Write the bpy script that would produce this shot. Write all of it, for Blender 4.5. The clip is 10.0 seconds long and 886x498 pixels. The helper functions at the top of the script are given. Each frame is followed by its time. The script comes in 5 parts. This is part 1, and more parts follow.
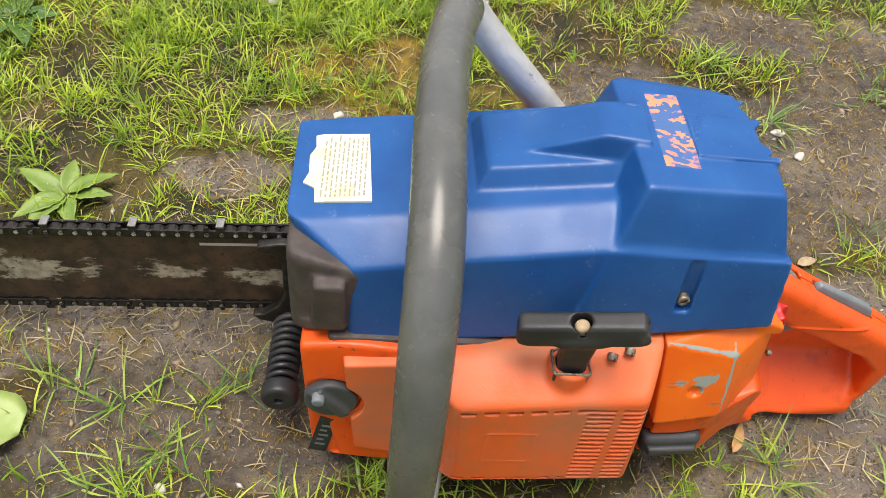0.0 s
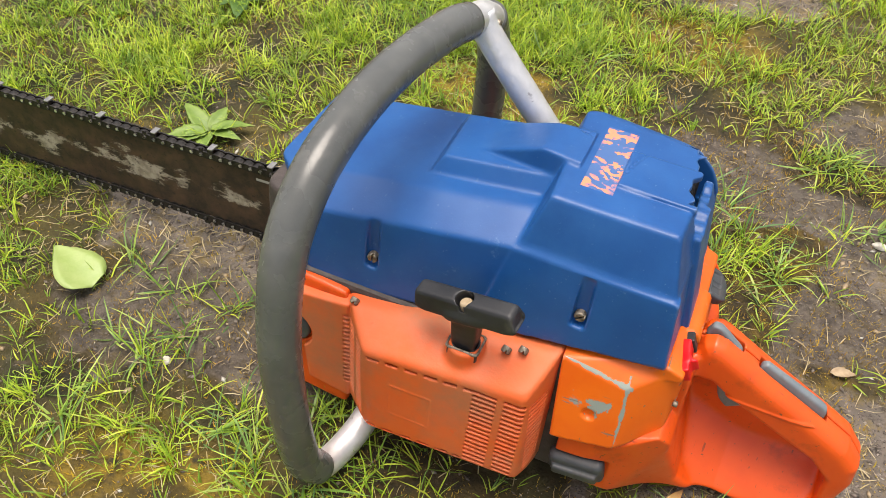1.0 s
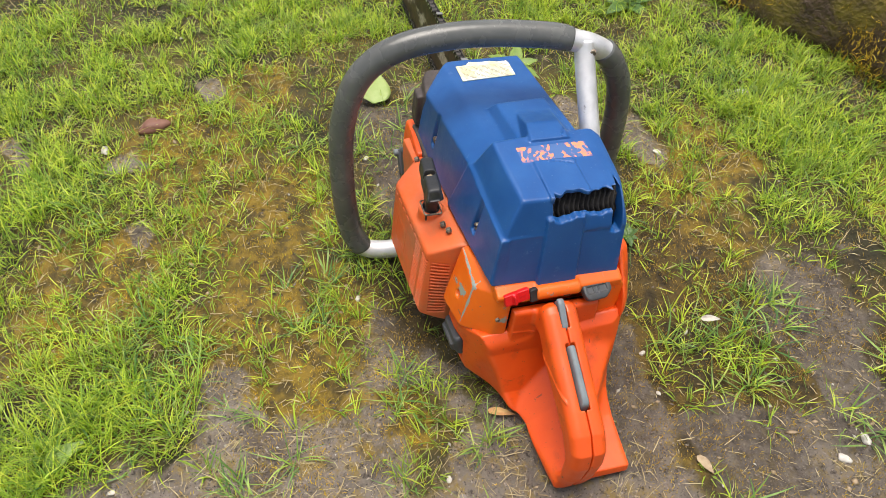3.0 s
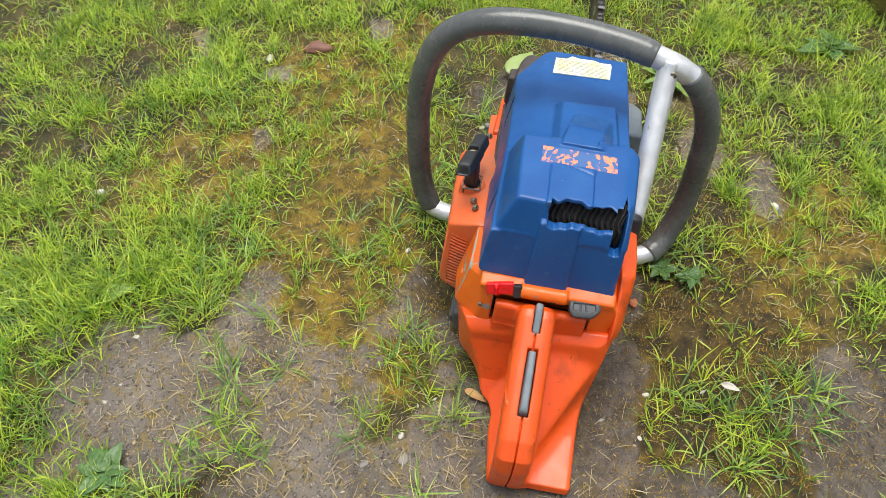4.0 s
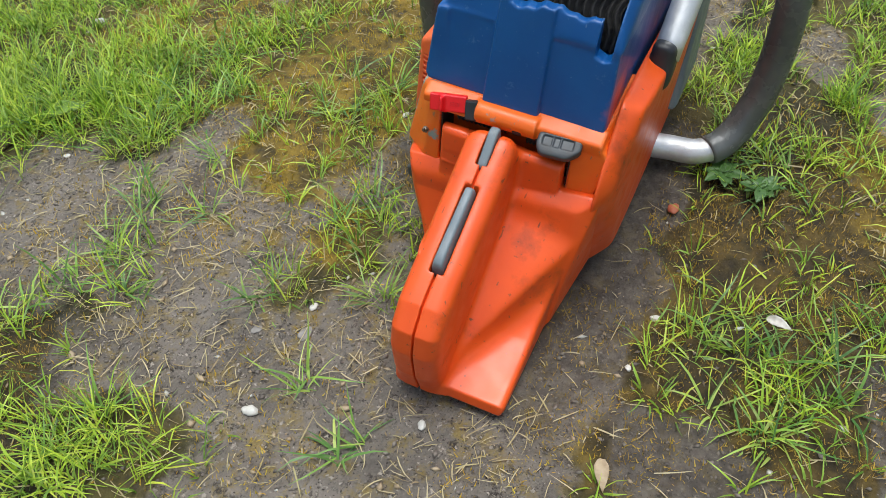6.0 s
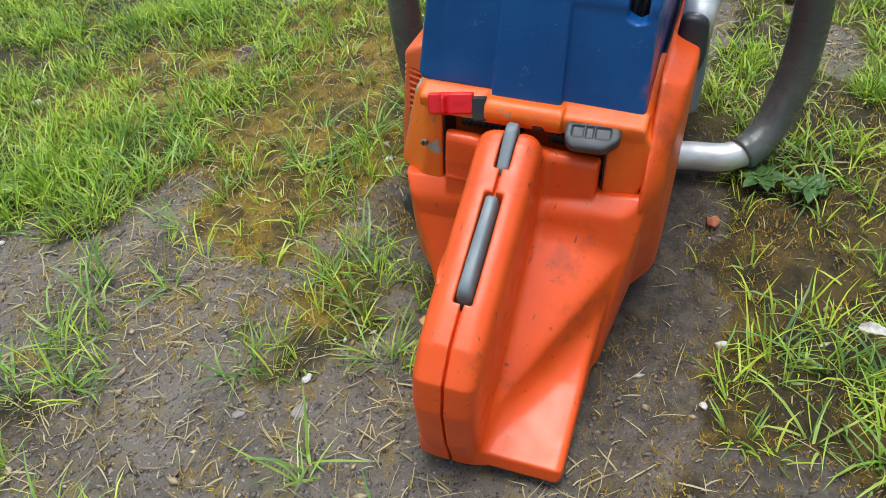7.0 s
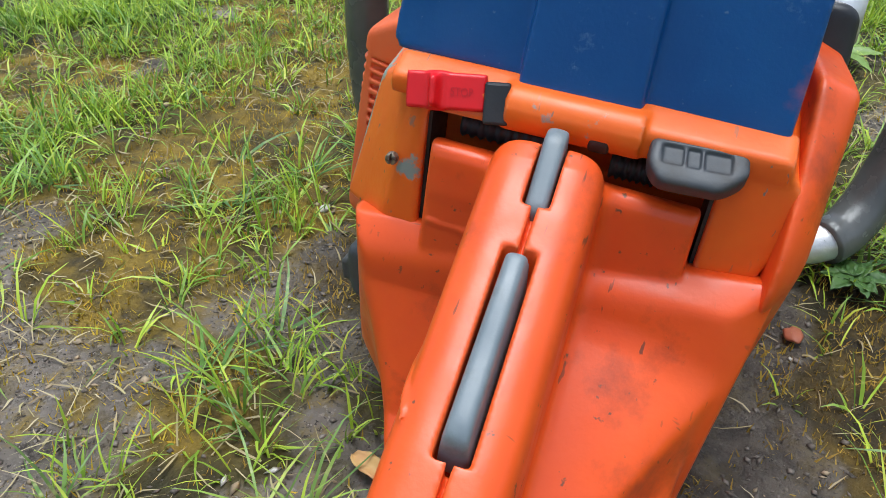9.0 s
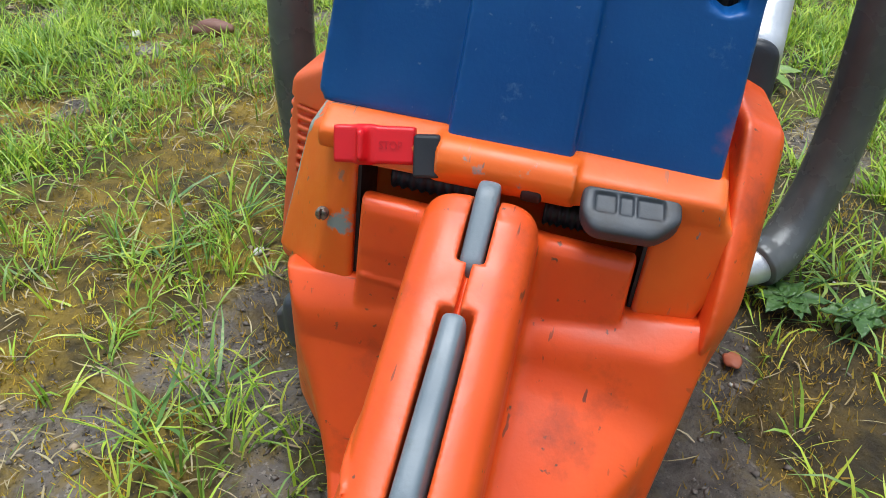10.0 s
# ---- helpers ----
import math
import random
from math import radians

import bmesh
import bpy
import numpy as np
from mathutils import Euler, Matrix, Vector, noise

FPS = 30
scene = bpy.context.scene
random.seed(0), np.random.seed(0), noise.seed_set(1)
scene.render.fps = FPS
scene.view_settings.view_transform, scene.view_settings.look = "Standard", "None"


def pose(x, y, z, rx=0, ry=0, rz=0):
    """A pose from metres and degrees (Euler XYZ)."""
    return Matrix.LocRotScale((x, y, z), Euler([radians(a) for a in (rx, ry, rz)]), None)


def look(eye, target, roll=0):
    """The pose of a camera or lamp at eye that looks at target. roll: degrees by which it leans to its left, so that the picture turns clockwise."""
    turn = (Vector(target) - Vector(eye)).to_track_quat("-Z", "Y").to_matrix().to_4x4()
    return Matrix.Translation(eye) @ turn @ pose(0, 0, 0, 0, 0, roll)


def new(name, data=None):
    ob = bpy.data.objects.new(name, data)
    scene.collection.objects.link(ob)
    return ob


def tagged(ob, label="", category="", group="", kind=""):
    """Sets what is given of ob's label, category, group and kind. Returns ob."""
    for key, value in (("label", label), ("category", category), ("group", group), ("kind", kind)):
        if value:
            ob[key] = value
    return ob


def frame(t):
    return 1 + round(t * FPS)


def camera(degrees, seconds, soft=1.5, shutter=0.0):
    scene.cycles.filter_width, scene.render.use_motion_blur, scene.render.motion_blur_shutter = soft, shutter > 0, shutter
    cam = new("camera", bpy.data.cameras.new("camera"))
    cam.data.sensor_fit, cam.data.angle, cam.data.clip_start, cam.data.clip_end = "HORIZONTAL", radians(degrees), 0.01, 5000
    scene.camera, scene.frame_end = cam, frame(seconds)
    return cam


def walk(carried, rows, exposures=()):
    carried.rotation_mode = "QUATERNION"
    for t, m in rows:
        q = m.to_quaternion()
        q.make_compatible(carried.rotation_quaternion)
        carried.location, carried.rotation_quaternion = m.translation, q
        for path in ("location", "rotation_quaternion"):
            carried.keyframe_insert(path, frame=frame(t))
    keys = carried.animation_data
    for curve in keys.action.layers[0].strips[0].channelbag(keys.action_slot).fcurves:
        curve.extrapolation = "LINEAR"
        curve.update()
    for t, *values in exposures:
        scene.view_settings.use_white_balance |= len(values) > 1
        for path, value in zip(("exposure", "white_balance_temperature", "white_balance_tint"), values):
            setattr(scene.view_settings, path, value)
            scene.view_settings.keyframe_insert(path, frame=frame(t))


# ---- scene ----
cam = camera(56.0, 10.0, 0.8)
PATH = [
    (0, (-0.114, -0.365, 0.595), (0.05, 0.846, -0.988), 9.3),
    (0.5, (-0.003, -0.391, 0.594), (-0.197, 0.742, -1.042), 6.8),
    (1, (0.111, -0.414, 0.626), (-0.375, 0.789, -0.896), 2.4),
    (1.5, (0.222, -0.402, 0.66), (-0.518, 0.678, -0.851), 3.0),
    (2, (0.419, -0.521, 0.791), (-0.532, 0.445, -0.679), 2.9),
    (2.2, (0.482, -0.494, 0.798), (-0.576, 0.358, -0.67), 2.5),
    (3.3, (0.619, -0.18, 0.787), (-0.671, -0.022, -0.733), -1.9),
    (3.5, (0.629, -0.141, 0.786), (-0.665, -0.103, -0.738), -2.1),
    (4, (0.635, -0.017, 0.796), (-0.631, -0.284, -0.73), -3.1),
    (4.5, (0.564, 0.075, 0.795), (-0.591, -0.323, -0.788), -6.1),
    (5, (0.547, 0.222, 0.784), (-0.455, -0.567, -0.756), -8.8),
    (5.5, (0.565, 0.245, 0.702), (-0.408, -0.639, -0.805), -9.5),
    (5.7, (0.573, 0.209, 0.614), (-0.494, -0.585, -0.88), -7.6),
    (6.8, (0.542, 0.088, 0.396), (-0.861, -0.533, -0.887), -7.7),
    (7, (0.538, 0.092, 0.399), (-0.872, -0.549, -0.868), -8.9),
    (7.5, (0.544, 0.081, 0.405), (-0.875, -0.549, -0.855), -4.5),
    (8, (0.467, 0.041, 0.339), (-0.967, -0.563, -0.918), -4.1),
    (8.5, (0.414, 0.02, 0.291), (-1.087, -0.542, -0.904), -2.1),
    (9, (0.392, 0.011, 0.268), (-1.196, -0.498, -0.836), 0.1),
    (9.5, (0.378, 0.009, 0.273), (-1.25, -0.371, -0.824), 0.2),
    (10, (0.38, 0.01, 0.275), (-1.266, -0.371, -0.795), -0.0),
]
walk(cam, [(t, look(eye, target, roll)) for t, eye, target, roll in PATH], [(0.0, 0.76, 6900, 12), (1.0, 0.80, 7000, 13), (2.0, 0.68, 7000, 13), (3.5, 0.68, 6600, 10), (5.0, 0.46, 6150, 5), (7.0, 0.50, 5900, 5), (10.0, 0.60, 5700, 6)])


# ---- light ----
world = bpy.data.worlds.new("sky")
scene.world = world
world.use_nodes = True
wt = world.node_tree
bg = wt.nodes["Background"]
sky = wt.nodes.new("ShaderNodeTexSky")
sky.sky_type, sky.sun_disc = "NISHITA", False
sky.sun_elevation, sky.sun_rotation = radians(86), radians(288)
sky.air_density, sky.dust_density, sky.ozone_density = 1.0, 4.0, 1.0
veil = wt.nodes.new("ShaderNodeHueSaturation")
veil.inputs["Saturation"].default_value = 0.6
wt.links.new(sky.outputs[0], veil.inputs["Color"])
wt.links.new(veil.outputs[0], bg.inputs[0])
bg.inputs[1].default_value = 0.12
sun_data = bpy.data.lights.new("sun", "SUN")
sun_data.energy, sun_data.angle, sun_data.color = 2.0, radians(40), (1.0, 0.96, 0.9)
sun = new("sun", sun_data)
sun.matrix_world = look((-0.3, 0.1, 4.6), (0, 0, 0), 0)


# ---- materials ----
def graph(name):
    m = bpy.data.materials.new(name)
    m.use_nodes = True
    nt = m.node_tree
    return m, nt, nt.nodes["Principled BSDF"]


def add(nt, kind, **values):
    n = nt.nodes.new(kind)
    for key, value in values.items():
        n.inputs[key].default_value = value
    return n


def noise_tex(nt, vec, scale, detail=4.0, rough=0.55):
    n = add(nt, "ShaderNodeTexNoise", Scale=scale, Detail=detail, Roughness=rough)
    nt.links.new(vec, n.inputs["Vector"])
    return n.outputs["Fac"]


def ramp(nt, fac, lo, hi):
    n = add(nt, "ShaderNodeMapRange")
    n.inputs[1].default_value, n.inputs[2].default_value = lo, hi
    nt.links.new(fac, n.inputs[0])
    return n.outputs[0]


def mixed(nt, fac, a, b):
    n = nt.nodes.new("ShaderNodeMix")
    n.data_type = "RGBA"
    if isinstance(fac, float):
        n.inputs[0].default_value = fac
    else:
        nt.links.new(fac, n.inputs[0])
    for socket, value in ((n.inputs[6], a), (n.inputs[7], b)):
        if isinstance(value, tuple):
            socket.default_value = (*value, 1)
        else:
            nt.links.new(value, socket)
    return n.outputs[2]


def calc(nt, op, a, b=0.0, c=0.0):
    n = nt.nodes.new("ShaderNodeMath")
    n.operation = op
    for socket, value in zip(n.inputs, (a, b, c)):
        if isinstance(value, (int, float)):
            socket.default_value = value
        else:
            nt.links.new(value, socket)
    return n.outputs[0]


def rubbed_rim(nt, vec, lo, hi):
    """Wear along outward edges, broken up by noise."""
    g = nt.nodes.new("ShaderNodeNewGeometry")
    rim = ramp(nt, g.outputs["Pointiness"], lo, hi)
    return calc(nt, "MULTIPLY", rim, ramp(nt, noise_tex(nt, vec, 55.0, 6.0, 0.7), 0.40, 0.62))


def surface_mat(name, base, other, scale=30.0, rough=(0.35, 0.55), metal=0.0, bump=0.15, fine=500.0,
                dirt=None, dirt_at=(0.55, 0.7), dirt_scale=12.0, specks=None, specks_at=(0.66, 0.7), specks_scale=160.0,
                distance=0.0006, coat=0.0, rubbed=None, rubbed_at=(0.53, 0.60), scratch=None):
    m, nt, p = graph(name)
    vec = add(nt, "ShaderNodeTexCoord").outputs["Object"]
    n1 = noise_tex(nt, vec, scale)
    col = mixed(nt, ramp(nt, n1, 0.35, 0.65), base, other)
    r = ramp(nt, noise_tex(nt, vec, scale * 2.3), 0.3, 0.7)
    if dirt:
        d = ramp(nt, noise_tex(nt, vec, dirt_scale, 8.0, 0.65), *dirt_at)
        col = mixed(nt, d, col, dirt)
        r = calc(nt, "MAXIMUM", r, d)
    if specks:
        sp = ramp(nt, noise_tex(nt, vec, specks_scale, 3.0, 0.6), *specks_at)
        col = mixed(nt, sp, col, specks)
    if scratch:
        for turn, size in ((0.5, (40.0, 420.0, 160.0)), (-0.9, (300.0, 25.0, 120.0))):
            lines = nt.nodes.new("ShaderNodeMapping")
            lines.inputs["Rotation"].default_value = (0.2, turn * 0.5, turn)
            lines.inputs["Scale"].default_value = size
            nt.links.new(vec, lines.inputs["Vector"])
            cut = ramp(nt, noise_tex(nt, lines.outputs[0], 1.0, 2.0), 0.70, 0.74)
            where = ramp(nt, noise_tex(nt, vec, 21.0 + 9 * turn, 4.0), 0.45, 0.6)
            col = mixed(nt, calc(nt, "MULTIPLY", cut, where), col, scratch)
    if rubbed:
        col = mixed(nt, rubbed_rim(nt, vec, *rubbed_at), col, rubbed)
    nt.links.new(col, p.inputs["Base Color"])
    rr = calc(nt, "MULTIPLY_ADD", r, rough[1] - rough[0], rough[0])
    nt.links.new(rr, p.inputs["Roughness"])
    p.inputs["Metallic"].default_value = metal
    p.inputs["Coat Weight"].default_value = coat
    b = add(nt, "ShaderNodeBump", Strength=bump, Distance=distance)
    h = calc(nt, "ADD", noise_tex(nt, vec, fine, 3.0), calc(nt, "MULTIPLY", noise_tex(nt, vec, scale * 4, 4.0), 1.5))
    nt.links.new(h, b.inputs["Height"])
    nt.links.new(b.outputs[0], p.inputs["Normal"])
    return m


def blue_mat():
    m, nt, p = graph("blue_paint")
    vec = add(nt, "ShaderNodeTexCoord").outputs["Object"]
    sep = nt.nodes.new("ShaderNodeSeparateXYZ")
    nt.links.new(vec, sep.inputs[0])
    x, y, z = sep.outputs
    col = mixed(nt, ramp(nt, noise_tex(nt, vec, 25.0), 0.35, 0.65), (0.004, 0.068, 0.250), (0.008, 0.088, 0.295))
    scuff = ramp(nt, noise_tex(nt, vec, 70.0, 8.0, 0.75), 0.62, 0.72)
    col = mixed(nt, calc(nt, "MULTIPLY", scuff, 0.5), col, (0.14, 0.25, 0.45))
    col = mixed(nt, calc(nt, "MULTIPLY", rubbed_rim(nt, vec, 0.53, 0.62), 0.6), col, (0.30, 0.42, 0.58))
    col = mixed(nt, calc(nt, "MULTIPLY", ramp(nt, noise_tex(nt, vec, 11.0, 7.0, 0.7), 0.5, 0.68), 0.14), col, (0.06, 0.17, 0.40))
    speck = ramp(nt, noise_tex(nt, vec, 420.0, 2.0), 0.71, 0.75)
    col = mixed(nt, calc(nt, "MULTIPLY", speck, 0.3), col, (0.25, 0.35, 0.5))
    # worn orange lettering band on the lid, kept as broken bars
    wave = add(nt, "ShaderNodeTexWave", Scale=42.0, Distortion=14.0, Detail=2.0)
    wave.bands_direction = "Y"
    nt.links.new(vec, wave.inputs["Vector"])
    band = calc(nt, "MULTIPLY", calc(nt, "LESS_THAN", calc(nt, "ABSOLUTE", calc(nt, "SUBTRACT", x, 0.0605)), 0.0105),
                calc(nt, "LESS_THAN", calc(nt, "ABSOLUTE", calc(nt, "SUBTRACT", y, -0.008)), 0.0355))
    gap = calc(nt, "GREATER_THAN", calc(nt, "ABSOLUTE", calc(nt, "SUBTRACT", y, -0.006)), 0.004)
    top = calc(nt, "GREATER_THAN", z, 0.25)
    worn = calc(nt, "GREATER_THAN", calc(nt, "ADD", noise_tex(nt, vec, 120.0, 3.0, 0.6), calc(nt, "MULTIPLY", wave.outputs["Fac"], 0.17)), 0.62)
    heavy = calc(nt, "GREATER_THAN", calc(nt, "ADD", noise_tex(nt, vec, 90.0), calc(nt, "MULTIPLY", x, 6.0)), 0.98)
    marks = calc(nt, "MULTIPLY", calc(nt, "MULTIPLY", band, top), calc(nt, "MULTIPLY", gap, calc(nt, "MAXIMUM", worn, heavy)))
    pale = calc(nt, "MULTIPLY", calc(nt, "MULTIPLY", band, top), 0.35)
    col = mixed(nt, pale, col, (0.14, 0.22, 0.40))
    fade = ramp(nt, noise_tex(nt, vec, 75.0, 5.0, 0.65), 0.36, 0.50)
    col = mixed(nt, calc(nt, "MULTIPLY", marks, fade), col, (0.82, 0.27, 0.14))
    # the paint ends in a soft overspray edge at one lower rear corner, with the orange plastic below
    far = nt.nodes.new("ShaderNodeVectorMath")
    far.operation = "DISTANCE"
    nt.links.new(vec, far.inputs[0])
    far.inputs[1].default_value = (0.118, 0.066, 0.172)
    edge = ramp(nt, calc(nt, "ADD", far.outputs["Value"], calc(nt, "MULTIPLY", noise_tex(nt, vec, 120.0), 0.010)), 0.036, 0.020)
    col = mixed(nt, edge, col, (0.80, 0.13, 0.02))
    nt.links.new(col, p.inputs["Base Color"])
    rr = calc(nt, "MULTIPLY_ADD", ramp(nt, noise_tex(nt, vec, 60.0, 6.0), 0.3, 0.7), 0.16, 0.34)
    p.inputs["Coat Weight"].default_value = 0.12
    p.inputs["Specular IOR Level"].default_value = 0.4
    p.inputs["Coat Roughness"].default_value = 0.28
    nt.links.new(rr, p.inputs["Roughness"])
    b = add(nt, "ShaderNodeBump", Strength=0.12, Distance=0.0006)
    h = calc(nt, "ADD", noise_tex(nt, vec, 700.0, 3.0), calc(nt, "MULTIPLY", noise_tex(nt, vec, 45.0, 4.0), 3.0))
    nt.links.new(h, b.inputs["Height"])
    nt.links.new(b.outputs[0], p.inputs["Normal"])
    return m


def worn_edge(m, colour):
    """Paint rubbed off along one upright edge of the crankcase."""
    nt = m.node_tree
    p = nt.nodes["Principled BSDF"]
    old = p.inputs["Base Color"].links[0].from_socket
    vec = add(nt, "ShaderNodeTexCoord").outputs["Object"]
    sep = nt.nodes.new("ShaderNodeSeparateXYZ")
    nt.links.new(vec, sep.inputs[0])
    x, y, z = sep.outputs
    line = calc(nt, "ABSOLUTE", calc(nt, "ADD", calc(nt, "SUBTRACT", x, 0.1192), calc(nt, "MULTIPLY", calc(nt, "SUBTRACT", z, 0.14), 0.09)))
    rim = calc(nt, "ABSOLUTE", calc(nt, "ADD", calc(nt, "SUBTRACT", z, 0.1490), calc(nt, "MULTIPLY", calc(nt, "SUBTRACT", x, 0.09), 0.17)))
    near = calc(nt, "MINIMUM", line, calc(nt, "ADD", rim, calc(nt, "MULTIPLY", calc(nt, "GREATER_THAN", y, -0.0905), 1.0)))
    mask = calc(nt, "LESS_THAN", calc(nt, "ADD", near, calc(nt, "MULTIPLY", noise_tex(nt, vec, 110.0, 6.0, 0.7), 0.006)), 0.0042)
    mask = calc(nt, "MULTIPLY", mask, calc(nt, "LESS_THAN", y, -0.086))
    mask = calc(nt, "MULTIPLY", mask, calc(nt, "LESS_THAN", x, 0.1225))
    patch = calc(nt, "SQRT", calc(nt, "ADD", calc(nt, "POWER", calc(nt, "SUBTRACT", x, 0.1045), 2.0), calc(nt, "POWER", calc(nt, "SUBTRACT", z, 0.1205), 2.0)))
    chipped = calc(nt, "LESS_THAN", calc(nt, "ADD", patch, calc(nt, "MULTIPLY", noise_tex(nt, vec, 140.0, 5.0, 0.7), 0.034)), 0.0225)
    mask = calc(nt, "MAXIMUM", mask, calc(nt, "MULTIPLY", chipped, calc(nt, "LESS_THAN", y, -0.09)))
    nt.links.new(mixed(nt, mask, old, colour), p.inputs["Base Color"])


def bar_mat():
    m, nt, p = graph("worn_bar_steel")
    vec = add(nt, "ShaderNodeTexCoord").outputs["Object"]
    sep = nt.nodes.new("ShaderNodeSeparateXYZ")
    nt.links.new(vec, sep.inputs[0])
    x, y, z = sep.outputs
    long = nt.nodes.new("ShaderNodeVectorMath")
    long.operation = "MULTIPLY"
    nt.links.new(vec, long.inputs[0])
    long.inputs[1].default_value = (0.45, 1.0, 1.0)
    lv = long.outputs[0]
    col = mixed(nt, ramp(nt, noise_tex(nt, vec, 45.0, 7.0, 0.7), 0.38, 0.62), (0.026, 0.017, 0.012), (0.085, 0.048, 0.028))
    middle = calc(nt, "SUBTRACT", 0.15, calc(nt, "MULTIPLY", calc(nt, "ABSOLUTE", calc(nt, "ADD", z, 0.002)), 8.0))
    bare = ramp(nt, calc(nt, "ADD", noise_tex(nt, lv, 26.0, 9.0, 0.72), middle), 0.60, 0.645)
    col = mixed(nt, bare, col, mixed(nt, ramp(nt, noise_tex(nt, vec, 130.0, 4.0), 0.4, 0.6), (0.40, 0.35, 0.27), (0.24, 0.20, 0.15)))
    col = mixed(nt, ramp(nt, noise_tex(nt, vec, 210.0, 4.0, 0.6), 0.60, 0.68), col, (0.022, 0.016, 0.012))
    strip = calc(nt, "MULTIPLY", calc(nt, "LESS_THAN", calc(nt, "ABSOLUTE", calc(nt, "SUBTRACT", z, 0.0275)), 0.0014), calc(nt, "GREATER_THAN", x, -0.075))
    col = mixed(nt, strip, col, (0.45, 0.43, 0.40))
    nt.links.new(col, p.inputs["Base Color"])
    p.inputs["Roughness"].default_value = 0.55
    p.inputs["Metallic"].default_value = 0.1
    b = add(nt, "ShaderNodeBump", Strength=0.35, Distance=0.0006)
    nt.links.new(noise_tex(nt, vec, 160.0, 5.0), b.inputs["Height"])
    nt.links.new(b.outputs[0], p.inputs["Normal"])
    return m


BLUE = blue_mat()
ORANGE = surface_mat("orange_plastic", (0.80, 0.098, 0.010), (0.74, 0.083, 0.008), rough=(0.28, 0.48), dirt=(0.36, 0.05, 0.01),
                     dirt_at=(0.56, 0.76), dirt_scale=26.0, specks=(0.16, 0.06, 0.03), specks_at=(0.68, 0.73), specks_scale=190.0, bump=0.10, rubbed=(0.78, 0.22, 0.08), scratch=(0.22, 0.05, 0.02))
ORANGE_PAINT = surface_mat("orange_paint_on_metal", (0.83, 0.15, 0.008), (0.78, 0.12, 0.006), rough=(0.32, 0.5), dirt=(0.26, 0.30, 0.27),
                           dirt_at=(0.635, 0.67), dirt_scale=34.0, bump=0.10, rubbed=(0.45, 0.34, 0.25), scratch=(0.20, 0.16, 0.13))
worn_edge(ORANGE_PAINT, (0.28, 0.32, 0.29))
FADED = surface_mat("faded_orange_plastic", (0.80, 0.115, 0.014), (0.72, 0.140, 0.040), scale=18.0, rough=(0.42, 0.65), dirt=(0.42, 0.165, 0.08),
                    dirt_at=(0.45, 0.75), dirt_scale=14.0, specks=(0.80, 0.10, 0.01), specks_at=(0.66, 0.76), specks_scale=60.0, bump=0.2)
RUBBER = surface_mat("grip_rubber", (0.085, 0.09, 0.086), (0.125, 0.13, 0.122), scale=22.0, rough=(0.18, 0.34), dirt=(0.14, 0.14, 0.13),
                     dirt_at=(0.55, 0.75), dirt_scale=30.0, bump=0.15)
BLACK = surface_mat("black_plastic", (0.016, 0.017, 0.019), (0.03, 0.031, 0.033), rough=(0.35, 0.6), dirt=(0.08, 0.075, 0.065), dirt_at=(0.6, 0.8), dirt_scale=40.0)
GREYP = surface_mat("grey_plastic", (0.14, 0.17, 0.19), (0.19, 0.22, 0.235), rough=(0.35, 0.55), dirt=(0.10, 0.11, 0.11), dirt_at=(0.55, 0.75), dirt_scale=60.0)
DARKGREY = surface_mat("dark_grey_plastic", (0.045, 0.050, 0.055), (0.065, 0.07, 0.075), rough=(0.4, 0.6), dirt=(0.05, 0.045, 0.04), dirt_at=(0.5, 0.7), dirt_scale=70.0)
ALU = surface_mat("scuffed_aluminium", (0.80, 0.80, 0.79), (0.66, 0.66, 0.65), scale=60.0, rough=(0.35, 0.6), metal=0.65, dirt=(0.25, 0.24, 0.23),
                  dirt_at=(0.64, 0.72), dirt_scale=90.0, bump=0.3)
STEEL = bar_mat()
CHAIN = surface_mat("oily_chain_steel", (0.03, 0.028, 0.026), (0.06, 0.055, 0.05), scale=200.0, rough=(0.35, 0.6), metal=0.7, bump=0.2)
CHROME = surface_mat("bright_chrome", (0.78, 0.78, 0.76), (0.6, 0.6, 0.58), scale=200.0, rough=(0.2, 0.4), metal=0.7)
SCREW = surface_mat("screw_steel", (0.32, 0.28, 0.22), (0.2, 0.16, 0.12), scale=300.0, rough=(0.4, 0.6), metal=0.7, dirt=(0.06, 0.05, 0.04), dirt_at=(0.5, 0.65), dirt_scale=250.0)
BROWN = surface_mat("sooty_brown_casting", (0.042, 0.033, 0.030), (0.075, 0.060, 0.053), scale=60.0, rough=(0.5, 0.75), dirt=(0.04, 0.03, 0.028), dirt_at=(0.5, 0.7), dirt_scale=40.0, bump=0.35)
FILTER = surface_mat("dusty_filter_paper", (0.018, 0.017, 0.016), (0.045, 0.04, 0.035), scale=200.0, rough=(0.8, 0.95), dirt=(0.10, 0.085, 0.07), dirt_at=(0.55, 0.75), dirt_scale=150.0)
RED = surface_mat("red_plastic", (0.75, 0.008, 0.012), (0.68, 0.006, 0.01), rough=(0.3, 0.45), bump=0.05)
LABEL = surface_mat("yellowed_sticker", (0.72, 0.70, 0.55), (0.80, 0.74, 0.38), scale=60.0, rough=(0.4, 0.6), dirt=(0.80, 0.80, 0.70), dirt_at=(0.45, 0.6), dirt_scale=45.0, bump=0.05)
INK = surface_mat("printed_ink", (0.25, 0.24, 0.17), (0.42, 0.40, 0.27), scale=400.0, rough=(0.5, 0.6), bump=0.0)
